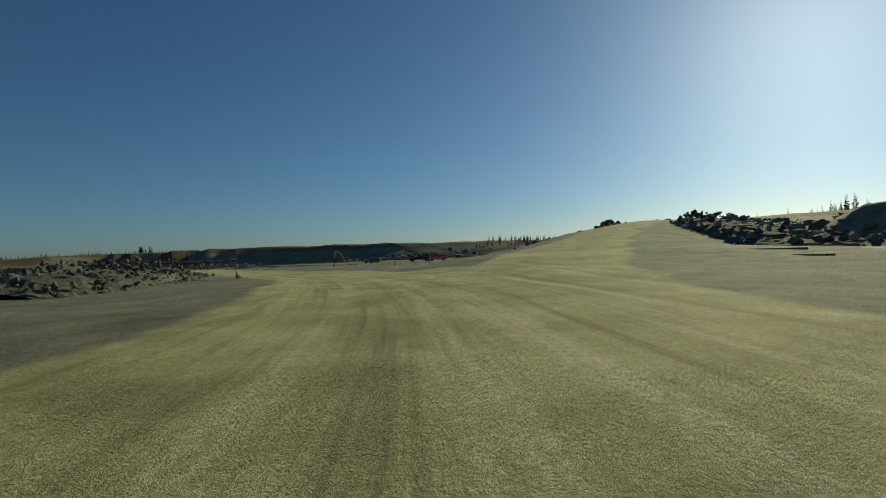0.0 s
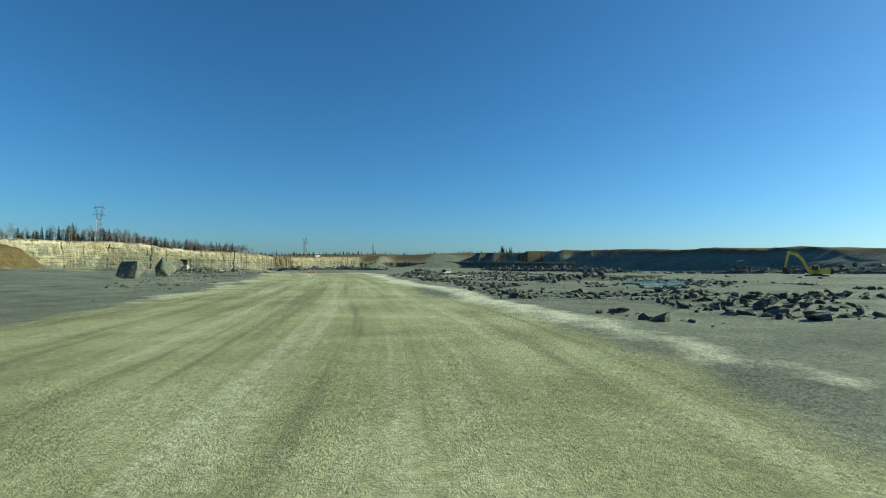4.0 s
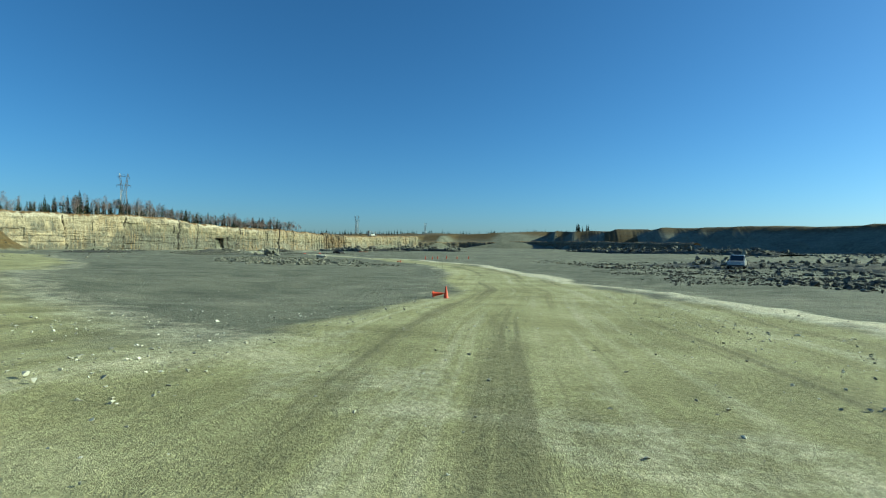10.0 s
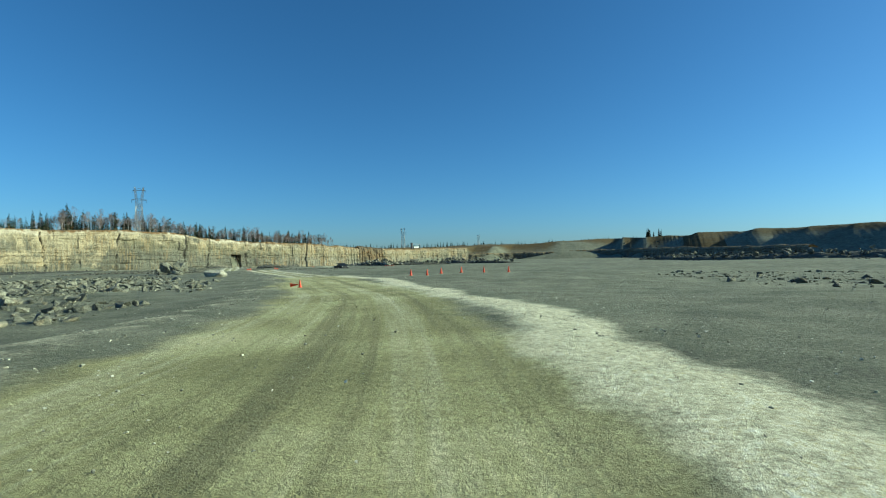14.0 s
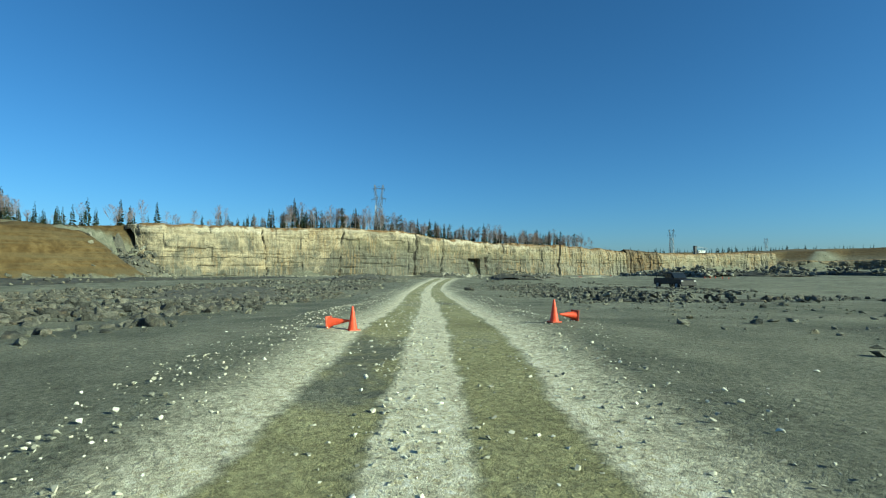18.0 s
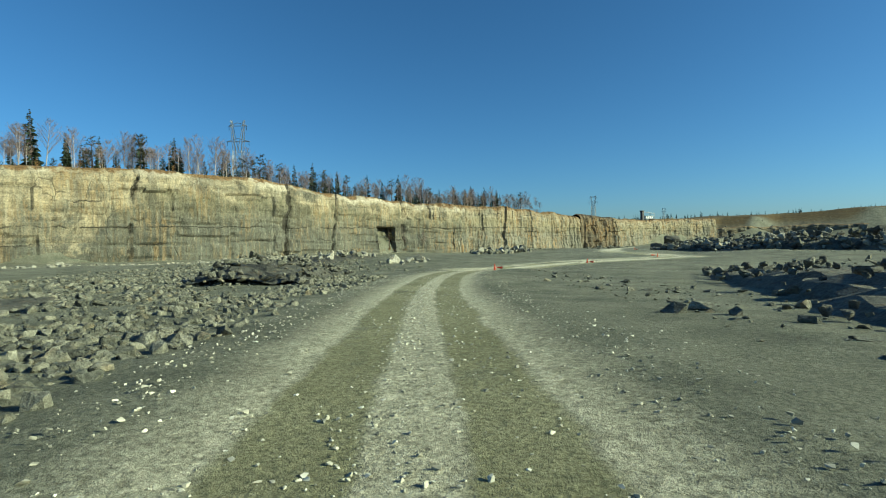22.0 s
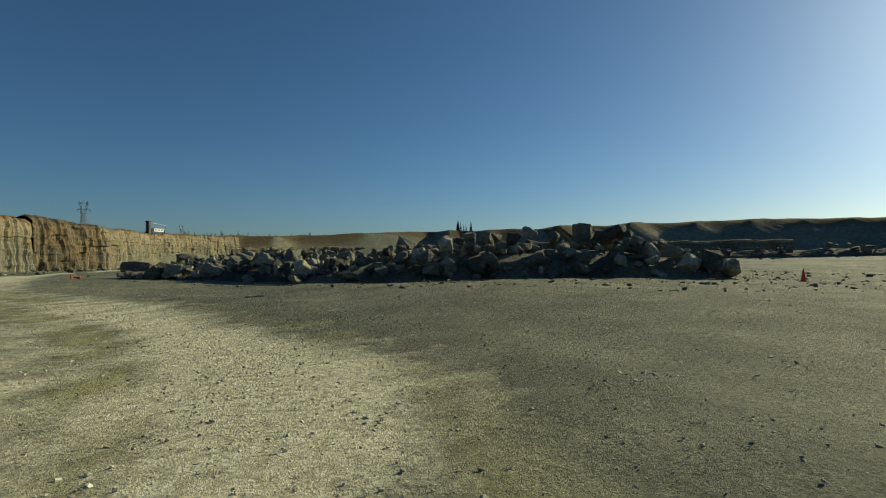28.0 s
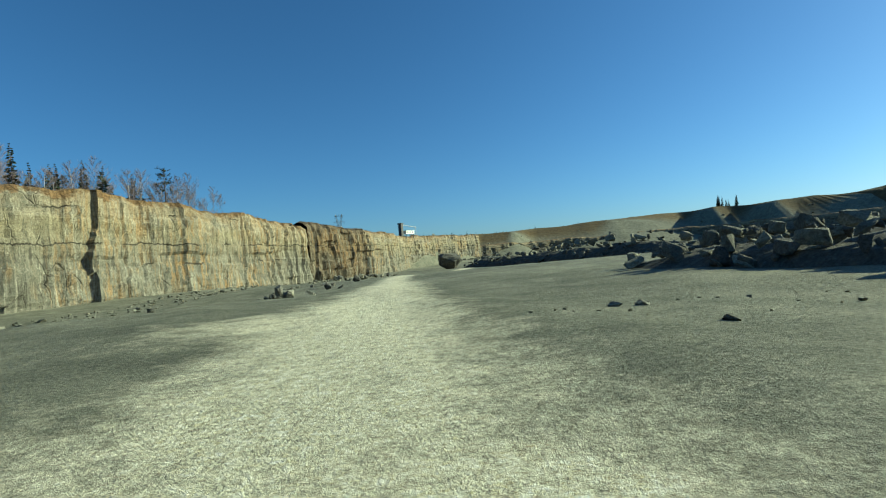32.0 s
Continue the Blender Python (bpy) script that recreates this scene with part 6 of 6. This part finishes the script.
rt = random.Random(9)
PLACED = []


def plant_tree(x, y, meshes, name, label, s=1.0, group="trees on the rim"):
    PLACED.append((x, y, meshes, name, label, s, group))


def along(line, back, n, choose, s=(0.8, 1.15), group="trees on the rim"):
    pts = polyline(line, 1.0)
    t = np.gradient(pts, axis=0)
    t /= np.linalg.norm(t, axis=1)[:, None]
    for _ in range(n):
        i = rt.randrange(len(pts))
        b = rt.uniform(*back)
        x, y = pts[i][0] - t[i][1] * b, pts[i][1] + t[i][0] * b
        kind = rt.choices(("spruce", "bare", "pine"), choose)[0]
        if kind == "spruce":
            plant_tree(x, y, rt.choice(SPRUCE), "spruce_tree", "dark green spruce above the quarry", rt.uniform(*s), group)
        elif kind == "bare":
            plant_tree(x, y, rt.choice(BARE), "bare_birch", "leafless pale-stemmed birch above the quarry", rt.uniform(*s), group)
        else:
            plant_tree(x, y, rt.choice(PINES), "pine_tree", "ragged olive pine above the quarry", rt.uniform(*s), group)


along([(-258, 240), (-247, 290), (-243, 318), (-236, 345), (-233, 400)], (5, 20), 150, (1, 9, 1), (0.7, 1.15))
along([(-300, 225), (-262, 290), (-250, 345), (-246, 405)], (6, 40), 95, (6, 4, 1.5), (0.8, 1.25))
along([(-190, 60), (-250, 120), (-300, 190), (-300, 235)], (20, 60), 150, (6, 4, 0.4), (0.45, 0.8))
along([(-24, 717), (-17, 733)], (-8, 8), 12, (1, 0, 0), (0.9, 1.2), "spruces on the far knoll")
xs = np.array([p[0] for p in PLACED])
ys = np.array([p[1] for p in PLACED])
for (x, y, meshes, name, label, s, group), z in zip(PLACED, land(xs, ys)[0]):
    top = thing(name, label, "tree", pose(x, y, z, rt.uniform(-2, 2), rt.uniform(-2, 2), rt.uniform(0, 360)), group)
    top.scale = (s, s, s)
    for me_ in meshes:
        o = new(me_.name.split(".")[0], me_)
        o.parent = top


def woods(label, line, depth, n, meshes, seed, s=(0.8, 1.2)):
    """A far belt of trees in one mesh of low, ragged spires and stems."""
    rng = np.random.default_rng(seed)
    pts = polyline(line, 3.0)
    t = np.gradient(pts, axis=0)
    t /= np.linalg.norm(t, axis=1)[:, None]
    i = rng.integers(0, len(pts), n)
    b = rng.uniform(0, depth, n)
    x, y = pts[i, 0] - t[i, 1] * b, pts[i, 1] + t[i, 0] * b
    z = land(x, y)[0]
    vs, fs, off = [], [], 0
    base = []
    for me_ in meshes:
        me_.calc_loop_triangles()
        base.append((np.array([v.co[:] for v in me_.vertices]), np.array([tuple(l.vertices) for l in me_.loop_triangles])))
    for k in range(n):
        v, f = base[rng.integers(len(base))]
        a, sc = rng.uniform(0, 6.28), rng.uniform(*s)
        r = np.array([[math.cos(a), -math.sin(a), 0], [math.sin(a), math.cos(a), 0], [0, 0, 1]]) * sc
        vs.append(v @ r.T + (x[k], y[k], z[k]))
        fs.append(f + off)
        off += len(v)
    m_ = bpy.data.meshes.new("woods")
    m_.from_pydata(np.concatenate(vs).tolist(), [], np.concatenate(fs).tolist())
    m_.materials.append(meshes[0].materials[0])
    return tagged(new("woods", m_), label, "woods", kind="stuff")


woods("belt of dark spruce woods behind the bank", [(-215, 20), (-290, 110), (-345, 200), (-350, 270)], 60, 420, [SPRUCE[i][1] for i in (0, 3, 4)], 3, (0.45, 0.85))
woods("leafless brush along the top of the face", [(-257, 250), (-246, 318), (-240, 345), (-237, 405)], 22, 110, [BARE[i][1] for i in range(5)], 4, (0.4, 0.95))
woods("far belt of woods north of the pit", [(-330, 560), (-260, 760), (-120, 900), (80, 960)], 90, 240, [SPRUCE[i][1] for i in (1, 3)], 5, (0.6, 1.1))
woods("leafless woods mixed in the belt", [(-205, 30), (-285, 115), (-335, 205), (-330, 290)], 44, 300, [BARE[i][1] for i in range(3)], 6, (0.5, 0.85))
# spruces added to darken the hill's skyline beyond the eastern rim
woods("dark thicket added along the eastern rim to darken its skyline", [(203, 215), (224, 140), (228, 70), (215, 10), (196, -30)], 40, 320, [SPRUCE[i][1] for i in (1, 3, 4)], 11, (0.4, 0.75))
woods("far wooded ridge east of the ramp", [(260, 20), (330, -60), (360, -160)][::-1], 60, 110, [SPRUCE[i][1] for i in (1, 3)], 7, (0.8, 1.2))
for m_, line, n in (("dry orange-brown brush and grass on the lip of the face", [(-262, 215), (-256, 254), (-248, 284), (-244, 312), (-239, 345), (-235, 388), (-233, 424)], 420),):
    crowns = []
    for k in range(3):
        c = BARE[k][1].copy()
        c.materials.clear()
        c.materials.append(BRUSH)
        crowns.append(c)
    woods(m_, line, 9, n, crowns, 8, (0.10, 0.24))
woods("dark spruces standing close behind the face", [(-240, 80), (-262, 125), (-278, 175), (-282, 215), (-272, 250), (-262, 290), (-252, 345), (-246, 400)], 34, 260, [SPRUCE[i][1] for i in range(5)], 9, (0.6, 1.1))
woods("leafless birches standing close behind the face", [(-258, 130), (-276, 178), (-278, 215), (-264, 250), (-254, 290), (-246, 345), (-240, 410)], 16, 90, [BARE[i][1] for i in range(5)], 10, (0.6, 1.1))
